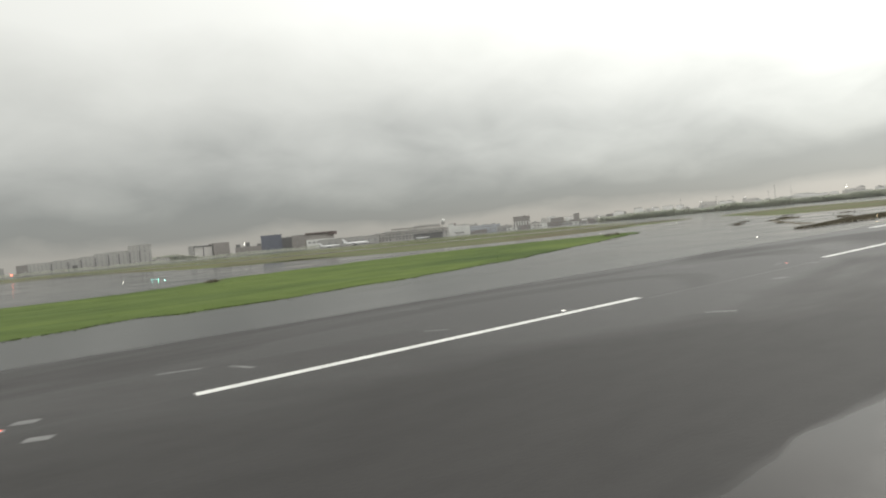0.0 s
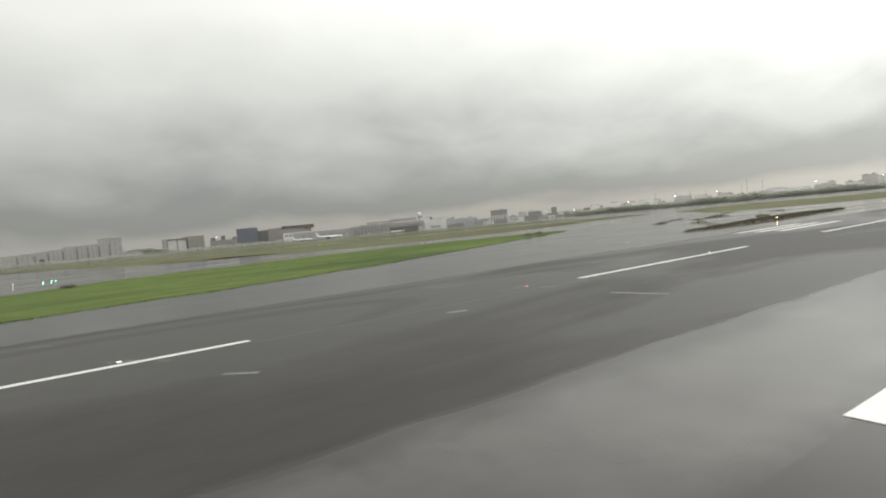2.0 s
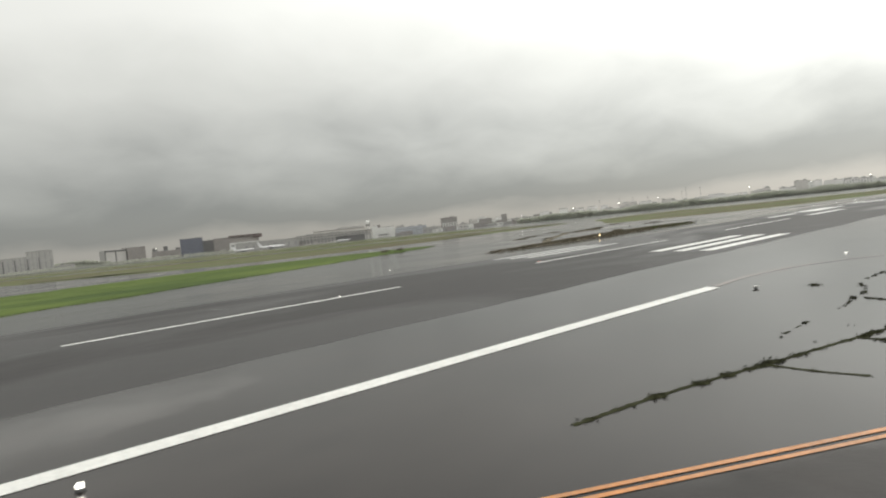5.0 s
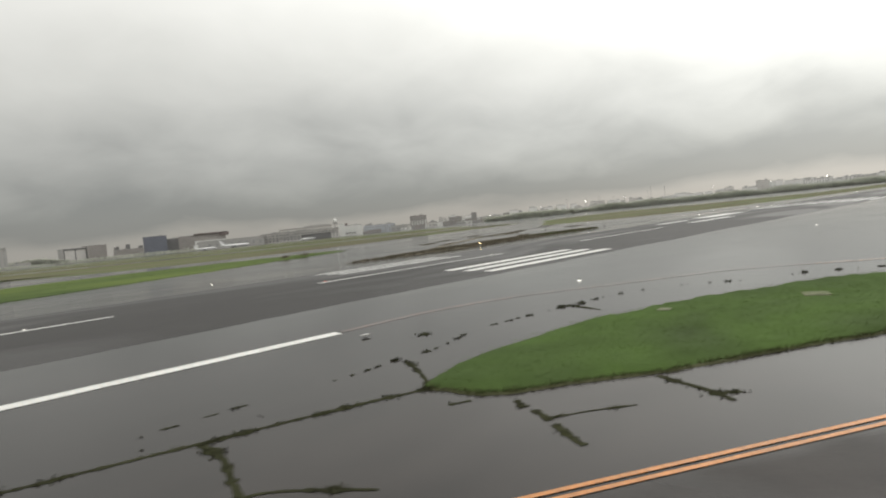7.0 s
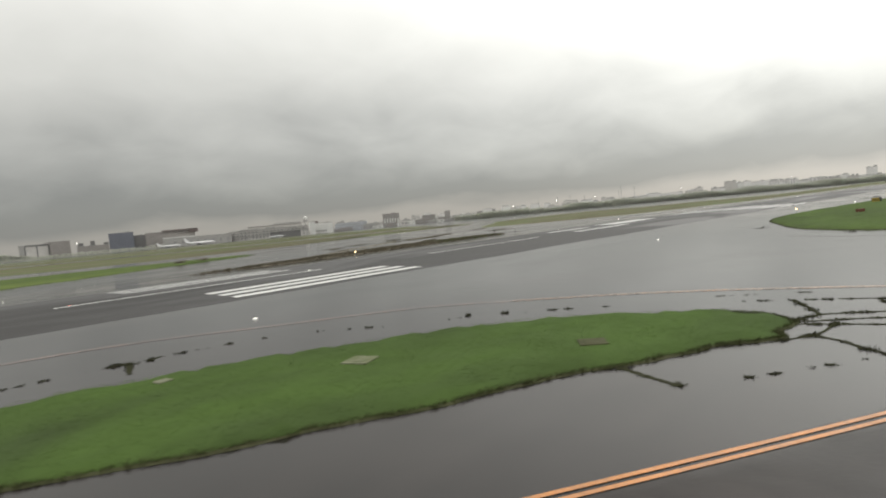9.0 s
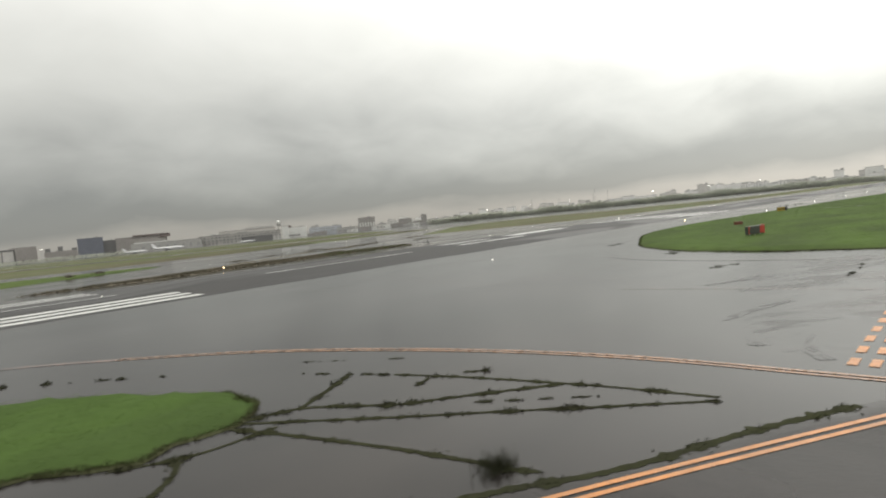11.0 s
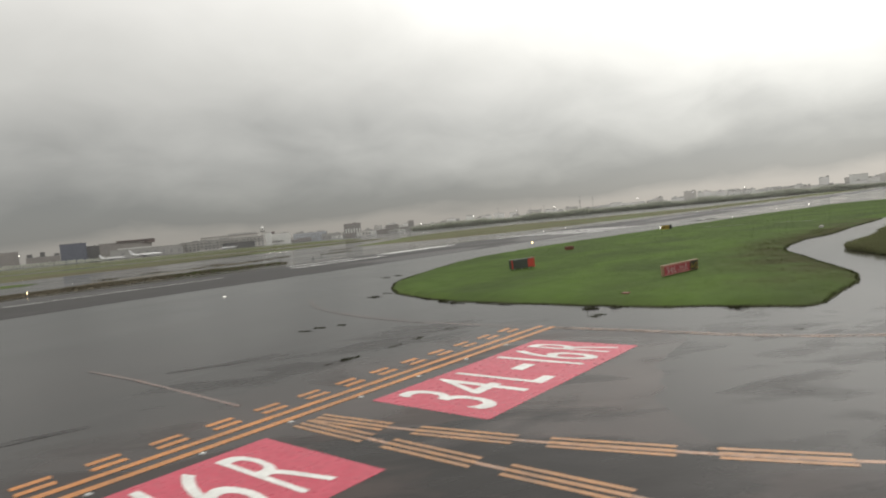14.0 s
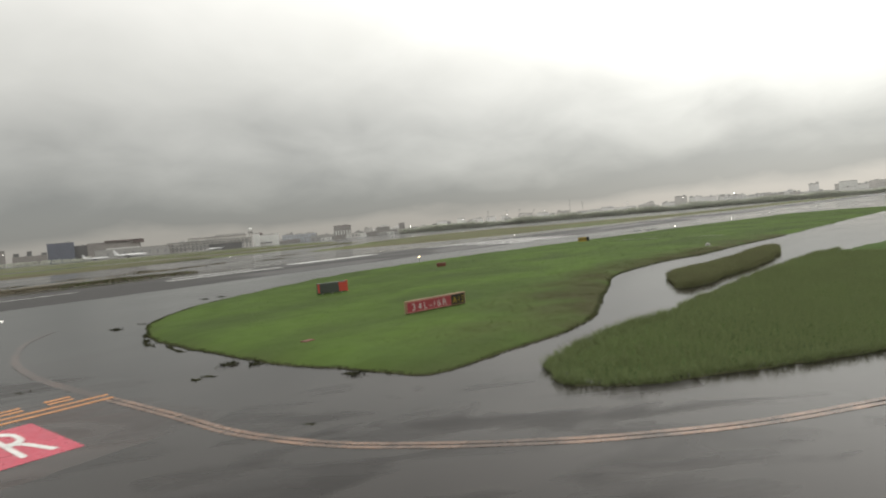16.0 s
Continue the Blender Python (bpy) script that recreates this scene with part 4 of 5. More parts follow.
weed_row([(79.3, -38.0), (79.3, -39.7), (78.9, -41.4), (78.7, -42.5)], 0.13, 50, 0.08, gaps=-0.2, seed=4)
weed_row([(77.6, -41.9), (78.5, -42.2), (79.3, -42.6), (80.2, -43.6), (80.9, -44.5)], 0.07, 40, 0.06, gaps=-0.3, seed=5)
weed_row([(74.1, -36.6), (74.1, -38.2), (74.3, -39.5)], 0.12, 50, 0.08, gaps=0.0, seed=6)
weed_row([(84.4, -35.7), (86.4, -35.7), (88.4, -35.4)], 0.09, 45, 0.08, gaps=0.05, seed=7)
weed_row([(88.4, -36.0), (87.9, -37.26), (87.2, -38.6), (86.6, -39.7)], 0.1, 50, 0.08, gaps=-0.2, seed=8)
weed_row([(89.4, -35.5), (91.2, -35.3), (93.8, -34.3)], 0.11, 45, 0.09, gaps=0.1, seed=9)
weed_row([(94.6, -34.2), (97.0, -34.3), (101.9, -34.6)], 0.09, 45, 0.08, gaps=0.08, seed=10)
weed_row([(91.6, -32.5), (93.2, -32.5)], 0.16, 40, 0.1, gaps=0.3, seed=11)
weed_row([(101.9, -34.6), (101.2, -37.2)], 0.14, 40, 0.08, gaps=0.0, seed=12)
weed_row([(103.4, -34.6), (102.6, -35.0)], 0.14, 40, 0.1, gaps=0.0, seed=13)
weed_row([(85.3, -41.5), (86.3, -42.0)], 0.1, 40, 0.08, gaps=0.0, seed=14)
weed_row([(87.1, -43.2), (86.7, -43.8)], 0.15, 60, 0.1, gaps=-0.3, seed=15)
weed_row([(86.7, -44.2), (86.3, -45.1)], 0.18, 60, 0.1, gaps=-0.3, seed=16)
weed_row([(86.1, -45.4), (85.4, -46.8)], 0.15, 60, 0.1, gaps=-0.3, seed=17)
weed_row([(86.5, -45.0), (87.5, -45.6), (88.6, -46.4)], 0.04, 30, 0.05, gaps=-0.2, seed=18)
weed_row([(91.45, -45.6), (91.2, -46.3), (90.9, -47.2), (90.66, -47.83), (90.3, -48.4)], 0.15, 60, 0.09, gaps=-0.4, seed=19)
weed_row([(90.69, -47.77), (90.89, -48.04), (91.17, -48.25)], 0.11, 50, 0.08, gaps=-0.2, seed=54)
weed_row([(103.5, -34.8), (107.3, -35.5), (110.6, -37.2), (113.5, -40.2), (117.5, -43)], 0.07, 30, 0.1, gaps=0.5, seed=20)
weed_row([(117.5, -42.6), (120.5, -46.1), (122.9, -49.2), (124.5, -51.8)], 0.09, 50, 0.1, gaps=0.5, seed=21)
weed_row([(124.5, -51.8), (125.9, -54.9), (127.5, -58.6)], 0.1, 55, 0.08, gaps=0.4, seed=22)
weed_row([(127.5, -58.6), (128.6, -62.0), (129.6, -66.1)], 0.12, 60, 0.08, gaps=-0.4, seed=23)
weed_row([(129.6, -66.1), (129.9, -68), (130.1, -69.6)], 0.1, 50, 0.08, gaps=-0.15, seed=24)
weed_row([(126.8, -56.7), (125, -57.8), (123.3, -58.7)], 0.14, 60, 0.1, gaps=-0.3, seed=25)
weed_row([(121.6, -58.1), (123.4, -58.9), (125.1, -61.4), (126.4, -62.5), (129.3, -65.0)], 0.13, 60, 0.08, gaps=-0.5, seed=26)
weed_row([(126.1, -63.0), (128.7, -66.6)], 0.06, 40, 0.06, gaps=0.02, seed=27)
weed_row([(121.4, -58.3), (122.3, -59.5), (124.3, -62.3), (126.2, -64.8), (129.8, -69.7)], 0.1, 60, 0.08, gaps=-0.1, seed=28)
weed_row([(120.6, -57.4), (121.6, -60.2), (122.7, -64.0), (123.3, -66.8)], 0.12, 60, 0.08, gaps=-0.5, seed=29)
weed_row([(123.3, -67.2), (123.6, -68.0)], 0.12, 50, 0.1, gaps=-0.1, seed=30)
weed_row([(117.6, -58.5), (119.5, -59.5), (121.9, -59.6)], 0.09, 50, 0.08, gaps=-0.1, seed=31)
weed_row([(119.0, -59.3), (118.6, -60.3), (117.6, -61.3)], 0.13, 45, 0.1, gaps=0.0, seed=32)
weed_row([(127.8, -60.2), (126.9, -60.5)], 0.12, 50, 0.1, gaps=-0.2, seed=33)
weed_row([(128.9, -60.9), (129.5, -61.6)], 0.12, 60, 0.2, gaps=-0.2, seed=34)
weed_row([(127.0, -52.9), (129.4, -57.0)], 0.03, 15, 0.05, gaps=0.1, seed=35)
weed_row([(112.1, -54.9), (111.4, -56.6), (111.0, -57.8)], 0.13, 45, 0.08, gaps=0.0, seed=36)
weed_row([(116, -64.2), (120, -66.4), (122.3, -67.7), (124.7, -69.4), (128, -71.0), (131, -72.7)], 0.17, 45, 0.07, gaps=-0.05, seed=37)
turf("weed_tuft", [(123.2 + rng.gauss(0, 0.24), -67.1 + rng.gauss(0, 0.2), gz(-67.1)) for _ in range(170)], 0.33, 0.016, M_WEED, "bushy tuft of drowned weeds standing in floodwater", lean=0.7)
weed_row([(163.9, -68.8), (162.4, -68.7), (160.4, -68.86), (158.0, -69.0), (155.2, -68.8)], 0.09, 40, 0.06, gaps=0.25, seed=53)
weed_row([(117.6, -61.2), (117.1, -61.8), (115.6, -61.0), (114.0, -60.0), (112.3, -58.8)], 0.09, 50, 0.08, gaps=0.35, seed=51)
weed_row([(117.1, -61.8), (117.0, -62.7)], 0.09, 50, 0.08, gaps=0.1, seed=52)
for i, (x, y) in enumerate(((79.2, -35.5), (80.5, -35.5), (81.5, -35.5))):
    weed_row([(x - 0.25, y), (x + 0.2, y - 0.05)], 0.05, 25, 0.06, "small clump of drowned weeds", -0.5, 70 + i)
for i, (x, y, s) in enumerate([(172.6, -51.0, 0.5), (174.8, -50.4, 0.35), (171.0, -73.2, 0.3), (171.7, -74.6, 0.3), (168.8, -74.7, 0.2), (169.4, -74.7, 0.25), (185.6, -37.5, 0.5), (187.5, -37.9, 0.4),
                               (160.1, -59.5, 0.4), (161.2, -59.6, 0.3), (162.3, -60.3, 0.2), (163.5, -68.7, 0.2), (172.7, -80.6, 0.25), (168.1, -84.6, 0.15)]):
    weed_row([(x - s * 0.5, y + s), (x, y), (x + s * 0.4, y - s * 1.2)], 0.15, 80, 0.13, "small clump of drowned weeds", 0.0, 60 + i)
for i, pts in enumerate(([(171.9, -59.9), (171.3, -61.3), (171.2, -62.9)], [(171.9, -63.6), (171.4, -65.2), (171.3, -67.2)], [(172.8, -57.0), (172.2, -58.6)])):
    weed_row(pts, 0.13, 90, 0.12, "ragged tongue of drowned weeds off the verge", -0.5, 90 + i)


# ---- airfield lights and signs ----
def runway_light(x, y, glow, label, tall=0.32, group="runway edge lights", size=1.0):
    top = thing("runway_light", pose(x, y, gz(y)) @ Matrix.Scale(size, 4), label, "light", group)
    part("base_plate", turned([(0.17, 0.0), (0.17, 0.03), (0.13, 0.05)], 14), M_DARK, top)
    part("stem", turned([(0.05, 0.05), (0.045, max(0.07, tall - 0.10))], 10), M_STEEL, top)
    part("collar", turned([(0.11, max(0.03, tall - 0.10)), (0.12, max(0.04, tall - 0.06)), (0.10, tall - 0.02)], 14), M_STEEL, top)
    part("lens", turned([(0.09, tall - 0.02), (0.095, tall + 0.06), (0.06, tall + 0.13), (0.01, tall + 0.15)], 14), glow, top, "glowing glass lens", True)
    return top


runway_light(103.7, 29.6, M_LAMPW, "lit white runway edge light", 0.08, size=0.42)
for x, y in ((96.0, 36.2), (117.5, 44.5), (140.2, 55.2), (148.2, 58.8), (163, 68), (171, 73.4), (179.6, 78.9), (188, 83.5), (197, 88.6), (217, 101), (240, 115)):
    runway_light(x, y, M_LAMPDIM, "dim white light of the flooded exit taxiway", 0.08, "exit taxiway lights", 0.30)
runway_light(161.8, 31.2, M_LAMPY, "lit amber runway edge light in floodwater", 0.6)
runway_light(223.6, -33.0, M_LAMPY, "lit amber runway edge light at the water's edge", 0.95, size=1.15)
runway_light(333.0, 27.0, M_LAMPW, "lit white runway edge light")
runway_light(55.5, -28.0, M_LAMPW, "lit white runway edge light mirrored in water", 0.16, size=0.75)
for x, y in ((278, -33.2), (332, -33.6), (386, -34), (440, -34), (270, 31.2), (324, 31.2), (432, 31.2), (486, 31.2), (540, -34)):
    runway_light(x, y, M_LAMPW, "lit white runway edge light", 0.12, size=0.7)
for x, y, g in ((21.5, 174, M_LAMPG), (23.5, 177, M_LAMPG), (24.5, 171, M_LAMPG), (14, 182, M_LAMPW)):
    runway_light(x, y, g, "lit green taxiway light beyond the field" if g is M_LAMPG else "lit white taxiway light beyond the field", 0.25, "taxiway lights", 0.9)


for i, x in enumerate((-2.5, 24.9, 52.6, 78.8, 106, 133)):
    top = thing("centreline_light", pose(x, 0.85, gz(0.85)), "flush runway centreline light, lit " + ("red" if i % 2 == 0 else "white"), "light", "centreline lights")
    part("ring", turned([(0.15, 0.0), (0.15, 0.022), (0.12, 0.035)], 12), M_STEEL, top)
    part("lens", boxed(-0.09, 0.09, -0.06, 0.06, 0.035, 0.075, bevel=0.012), M_LAMPRED if i % 2 == 0 else M_LAMPDIM, top, "glowing glass prism")


def inset_light(x, y, label):
    """A flat pavement fixture standing just out of the water."""
    top = thing("pavement_fixture", pose(x, y, gz(y)), label, "light", "pavement fixtures")
    part("housing", turned([(0.10, 0.0), (0.10, 0.05), (0.07, 0.10)], 16), M_STEEL, top)
    part("cap", boxed(-0.24, 0.24, -0.13, 0.13, 0.10, 0.15, bevel=0.02), M_GREYWALL, top, "pale painted cap")


for x, y in ((111.1, -29.05), (168.8, -30.0)):
    top = thing("flat_edge_light", pose(x, y, gz(y)), "flat lit runway edge light in floodwater", "light", "flat edge lights")
    part("housing", turned([(0.18, 0.0), (0.18, 0.02), (0.14, 0.04)], 18), M_STEEL, top)
    part("lens", turned([(0.13, 0.04), (0.13, 0.07), (0.09, 0.09)], 18), M_LAMPDIM, top, "glowing flat lens")
inset_light(49.1, -28.9, "flat pale light fixture just above floodwater")
inset_light(90.5, -29.9, "flat pale light fixture just above floodwater")


def sign(name, x, y, turn, width, height, faces, casing, label, foot=0.10, deep=0.26):
    """A lit box sign on short legs; faces are (from, to, material, text, text material) along its width."""
    top = thing(name, pose(x, y, gz(y) + 0.12, 0, 0, turn), label, "sign")
    h0 = foot
    part("casing", boxed(-width / 2, width / 2, -deep / 2, deep / 2, h0, h0 + height, bevel=0.03), casing, top)
    legs = max(2, round(width))
    for i in range(legs):
        xx = -width / 2 + (i + 0.5) * width / legs
        part("leg", boxed(xx - 0.05, xx + 0.05, -0.06, 0.06, -0.3, h0 + 0.02), M_STEEL, top)
    for a, b, mat, body, tm in faces:
        p = part("face", boxed(a, b, -deep / 2 - 0.012, -deep / 2 + 0.02, h0 + 0.06, h0 + height - 0.06), mat, top)
        if body:
            lettering(p, body, Vector((a + (b - a) * 0.1, -deep / 2 - 0.018, h0 + height * 0.2)), Vector((1, 0, 0)), Vector((0, 0, 1)), (b - a) * 0.8, height * 0.56, tm, 0.34)
    return top


M_TAN = material("weathered_tan_casing", (0.30, 0.19, 0.12), 0.6, (0.22, 0.13, 0.08), 1.5, 9.0, 0.6)
M_PINK = material("faded_pink_border", (0.55, 0.20, 0.20), 0.5)
board = sign("runway_sign", 186.0, -72.9, -9.3, 5.0, 0.80, [(-2.42, 1.2, M_SIGNRED, "34L-16R", M_DULLWHITE), (1.24, 2.42, M_SIGNBLACK, "A13", M_YELLOW)], M_TAN, "red runway sign with white numbers and black end panel", foot=0.18)
part("top_strip", boxed(-2.5, 2.5, -0.135, 0.135, 0.98, 1.005), M_TAN, board, "weathered tan top")
for z in (0.255, 0.90):
    part("border", boxed(-2.40, 1.18, -0.150, -0.143, z, z + 0.03), M_PINK, board, "faded pink border line")
for i in range(6):
    part("foot_plate", boxed(-2.2 + 0.85 * i, -1.95 + 0.85 * i, -0.22, 0.1, -0.02, 0.05, bevel=0.01), M_CONC, board, "pale concrete foot")
sign("marker_sign", 190.95, -54.05, -21.0, 2.9, 1.0, [(-1.43, -1.26, M_SIGNFRAME, "", M_WHITE), (-1.24, 0.62, M_SIGNDARK, "", M_WHITE), (0.64, 1.43, M_SIGNFRAME, "", M_WHITE)], M_SIGNDARK, "dark faced sign box with red ends on grass", foot=0.26, deep=0.5)
part("end_panel", boxed(1.41, 1.50, -0.28, 0.28, 0.22, 1.32), M_SIGNFRAME, bpy.data.objects["marker_sign"], "bright red end panel")
far_board = sign("distance_sign", 265.8, -39.6, -50.0, 2.3, 0.95, [(-1.12, 0.55, M_YELLOW, "", M_WHITE), (0.58, 1.12, M_SIGNBLACK, "", M_WHITE)], M_SIGNBLACK, "small dull yellow sign with a black end on the far verge")
for i in range(3):
    part("text_bar", boxed(-0.95 + 0.5 * i, -0.62 + 0.5 * i, -0.155, -0.142, 0.4, 0.75), M_SIGNBLACK, far_board, "black unreadable mark")


def marker_box(x, y, turn, label):
    top = thing("marker_cover", pose(x, y, gz(y) + 0.12, 0, 0, turn), label, "marker", "marker covers")
    part("lid", boxed(-0.32, 0.32, -0.22, 0.22, 0.06, 0.2, bevel=0.03), M_RUST, top)
    part("frame", boxed(-0.38, 0.38, -0.28, 0.28, -0.1, 0.07, bevel=0.02), M_DARK, top)


sign("taxiway_sign", 216.5, -44.6, -40, 1.25, 0.55, [(-0.5, 0.1, M_RUST, "", M_WHITE)], M_RUST, "small dull red box sign in grass", deep=0.6)
marker_box(175.4, -73.4, 10, "low red cover box lying in grass")


def drain_cover(x, y, z, size, turn, mat, label):
    top = thing("drain_cover", pose(x, y, z, 0, 0, turn), label, "cover", "drain covers")
    part("slab", boxed(-size, size, -size, size, -0.25, 0.035, bevel=0.01), mat, top)
    part("lid", boxed(-size * 0.6, size * 0.6, -size * 0.6, size * 0.6, 0.035, 0.045, bevel=0.004), mat, top)


M_DULL = material("mossy_concrete", (0.20, 0.20, 0.15), 0.9, (0.11, 0.13, 0.06), 0.8, 4.0, 0.9, gloss=0.1)
drain_cover(107.6, -45.9, high_a(107.6, -45.9), 0.6, 25, M_DULL, "square grey concrete drain cover in grass")
drain_cover(101.5, -40.8, high_a(101.5, -40.8), 0.3, 10, M_DULL, "small concrete drain cover in grass")
drain_cover(114.2, -52.8, high_a(114.2, -52.8), 0.55, 40, M_MUD, "muddy drain cover in grass")


post = thing("marker_post", pose(239.7, -73.1, gz(-73.1) + 0.25), "low dull white marker dome in wet grass", "post")
part("base", turned([(0.34, -0.1), (0.32, 0.10)], 10), M_GREYWALL, post)
part("dome", turned([(0.30, 0.10), (0.28, 0.24), (0.18, 0.34), (0.05, 0.38)], 14), M_GREYWALL, post, "weathered white dome", True)
for i, (a, b) in enumerate((((264.6, -48), (264.0, -56)), ((266.0, -60.5), (263.5, -68)))):
    mid = ((a[0] + b[0]) / 2 + 0.4, (a[1] + b[1]) / 2)
    pud = ribbon("puddle", [a, mid, b], 0.5, M_FLOOD, 0.34)
    tagged(pud, "thin strip of standing water in the grass", "water", kind="structure")
for x, y in ((313, -29.5), (316, -31), (320, -31.5)):
    weed_row([(x, y), (x + 2.5, y - 0.4)], 0.35, 60, 0.3, "dark weeds at the far edge of the verge", -0.3, int(x))
for x, y, w in ((188, 79, 1.5), (203, 88, 2.0), (225, 97, 2.0), (236, 86, 2.5), (247, 92, 2.0), (181, 62, 1.5), (212, 80, 1.5), (258, 74, 3.0), (284, 108, 3.0)):
    spots = [(x + rng.gauss(0, w), y + rng.gauss(0, w * 0.3), gz(y)) for _ in range(int(60 * w))]
    turf("reeds", spots, 0.25, 0.14, M_DRY, "clump of brown drowned reeds in the flood", lean=1.0)
for x, y in ((227.5, 41.7), (233.4, 68.8), (247.6, 67.3)):
    top = thing("stake", pose(x, y, gz(y)), "short dark stake standing in floodwater", "post", "stakes in the flood")
    part("shaft", turned([(0.12, -0.3), (0.10, 0.6), (0.05, 0.7)], 8), M_DARK, top)
    part("band", turned([(0.15, 0.40), (0.15, 0.52)], 8), M_DARKWALL, top)


# ---- distant buildings, aircraft and trees ----
def building(name, x, y, width, depth, height, mat, label, category="building", storeys=0, bays=0, roof=None, face=None, extras=0, wide=0.5, seed=0):
    """A block that faces the airfield: wall, flat roof with parapet, windows in rows, roof huts."""
    turn = math.degrees(math.atan2(y + 60, x - 80)) - 90 if face is None else face
    top = thing(name, pose(x, y, gz(y), 0, 0, turn), label, category)
    part("wall", boxed(-width / 2, width / 2, 0, depth, -1, height), mat, top)
    part("roof", boxed(-width / 2 - 0.4, width / 2 + 0.4, -0.4, depth + 0.4, height, height + 0.9), roof or M_GREYWALL, top)
    r = random.Random(seed + int(x))
    if storeys and bays:
        sh, bw = height / (storeys + 0.4), width / bays
        data = None
        for s in range(storeys):
            for b in range(bays):
                if r.random() < 0.08:
                    continue
                cx, cz = -width / 2 + (b + 0.5) * bw, (s + 0.62) * sh
                if data is None:
                    w = boxed(-bw * wide / 2, bw * wide / 2, -0.12, 0.1, -sh * 0.27, sh * 0.27)
                    ob = part("window", w, M_HAZEGLASS, top)
                    data = ob.data
                else:
                    ob = new("window", data)
                    ob.parent = top
                ob.location = (cx, 0, cz)
    for i in range(extras):
        cx = (r.random() - 0.5) * width * 0.7
        w = 2 + r.random() * width * 0.12
        part("roof_hut", boxed(cx - w, cx + w, depth * 0.3, depth * 0.6, height + 0.9, height + 2.5 + 3 * r.random()), M_GREYWALL, top)
    return top


for x, y, w, h in [(-62, 1975, 57, 31), (-16, 1976, 29, 33), (17, 1976, 27, 35), (51, 1975, 33, 38), (87, 1974, 28, 44), (116, 1973, 23, 45), (144, 1971, 25, 46), (173, 1968, 22, 60), (203, 1966, 30, 61)]:
    building("apartment_block", x, y, w + 8, 16, h, M_APART, "pale concrete apartment block far off", storeys=max(6, int(h / 4.5)), bays=max(3, int(w / 8)), wide=0.3)
for x, y, h in [(-39, 1945, 33), (1, 1946, 33), (33, 1945, 36), (69, 1944, 40), (103, 1943, 46), (130, 1942, 47), (159, 1941, 48), (186, 1938, 50)]:
    top = thing("lattice_mast", pose(x, y, gz(y)), "slim dark mast before the apartment blocks", "mast", "dark masts")
    h *= 0.83
    part("shaft", turned([(1.7, -1), (1.4, h * 0.6), (1.2, h)], 6), M_DARKWALL, top)
    part("cross_arm", boxed(-2.2, 2.2, -0.5, 0.5, h - 3, h - 2), M_DARKWALL, top)
building("substation", 17, 1930, 12, 10, 16, M_DARKWALL, "small dark hut before the apartment blocks")
shed = building("hangar", 441, 2318, 74, 50, 50, M_GREYWALL, "pale grey hangar with a dark door frame", face=11)
part("lintel", boxed(-37, 37, -2.5, 0, 45, 50), M_DARKWALL, shed, "dark steel lintel")
for a in (-37, -1.5, 34):
    part("door_post", boxed(a, a + 3, -2.5, 0, -1, 45), M_DARKWALL, shed, "dark steel door post")
for a in (-34, 1.5):
    part("sliding_door", boxed(a, a + 32.5, -1.0, 0, -1, 45), M_CONC, shed, "pale sliding door")
building("hangar", 511, 2322, 64, 50, 55, M_BROWNWALL, "large brown-grey hangar far off", face=12)
shops = building("workshop", 602, 2275, 98, 30, 30, M_BROWNWALL, "low grey-brown workshop range far off", extras=2)
for a, b, h in ((-46, -30, 42), (-8, 6, 47), (33, 48, 39)):
    part("stair_head", boxed(a, b, 2, 18, 28, h), M_DARKWALL, shops, "dark stair head")
building("office_block", 692, 2263, 80, 40, 68, M_BLUEWALL, "plain dark blue-grey office block far off", extras=1)
building("service_block", 753, 2262, 44, 32, 54, M_DARKWALL, "dark service block beside the hangar", extras=2)
M_ROOFBROWN = material("dark_brown_roofing", (0.20, 0.165, 0.155), 0.8, (0.15, 0.125, 0.12), 0.03, 0.3, 0.6)
hall = building("maintenance_hangar", 852, 2222, 172, 80, 58, M_BROWNWALL, "large grey maintenance hangar under a dark brown roof", roof=M_GREYWALL, storeys=1, bays=4, wide=0.04)
part("roof_slab", boxed(-30, 92, -7, 70, 59, 64), M_ROOFBROWN, hall, "thick dark brown roof slab")
part("roof_end", boxed(62, 98, -7, 42, 50, 63), M_ROOFBROWN, hall, "dark brown roof end")
part("annex", boxed(-28, 84, -20, 0, -1, 35), M_WHITEWALL, hall, "lower pale annex")
for k in range(6):
    part("annex_window", boxed(-22 + 17 * k, -10 + 17 * k, -20.3, -19.8, 20, 27), M_HAZEGLASS, hall)
building("cargo_shed", 660, 1441, 165, 40, 22, M_GREYWALL, "long pale cargo shed behind parked aircraft", storeys=1, bays=9, wide=0.3)
pier = building("terminal", 838, 1397, 214, 50, 25, M_CONC, "long stepped airport terminal with grey deck edges", storeys=3, bays=22, wide=0.55, extras=3)
for z, a, b in ((9.5, -107, 70), (17.5, -100, 104), (25.2, -107, 108)):
    part("deck_edge", boxed(a, b, -3.5, 0, z, z + 1.5), M_GREYWALL, pier, "grey projecting deck edge")
deck = building("terminal_deck", 872, 1425, 150, 40, 34, M_CONC, "upper deck of the stepped terminal", roof=M_BROWNWALL, storeys=2, bays=12, wide=0.7, extras=2)
part("deck_edge", boxed(-75, 78, -3, 0, 34, 35.6), M_BROWNWALL, deck, "dark projecting roof edge")
part("roof_storey", boxed(-5, 72, 4, 24, 35, 40.5), M_GREYWALL, deck, "grey set-back roof storey")
building("open_hangar", 827, 1287, 77, 40, 14, M_DARKWALL, "dark open hangar below the terminal", roof=M_GREYWALL)
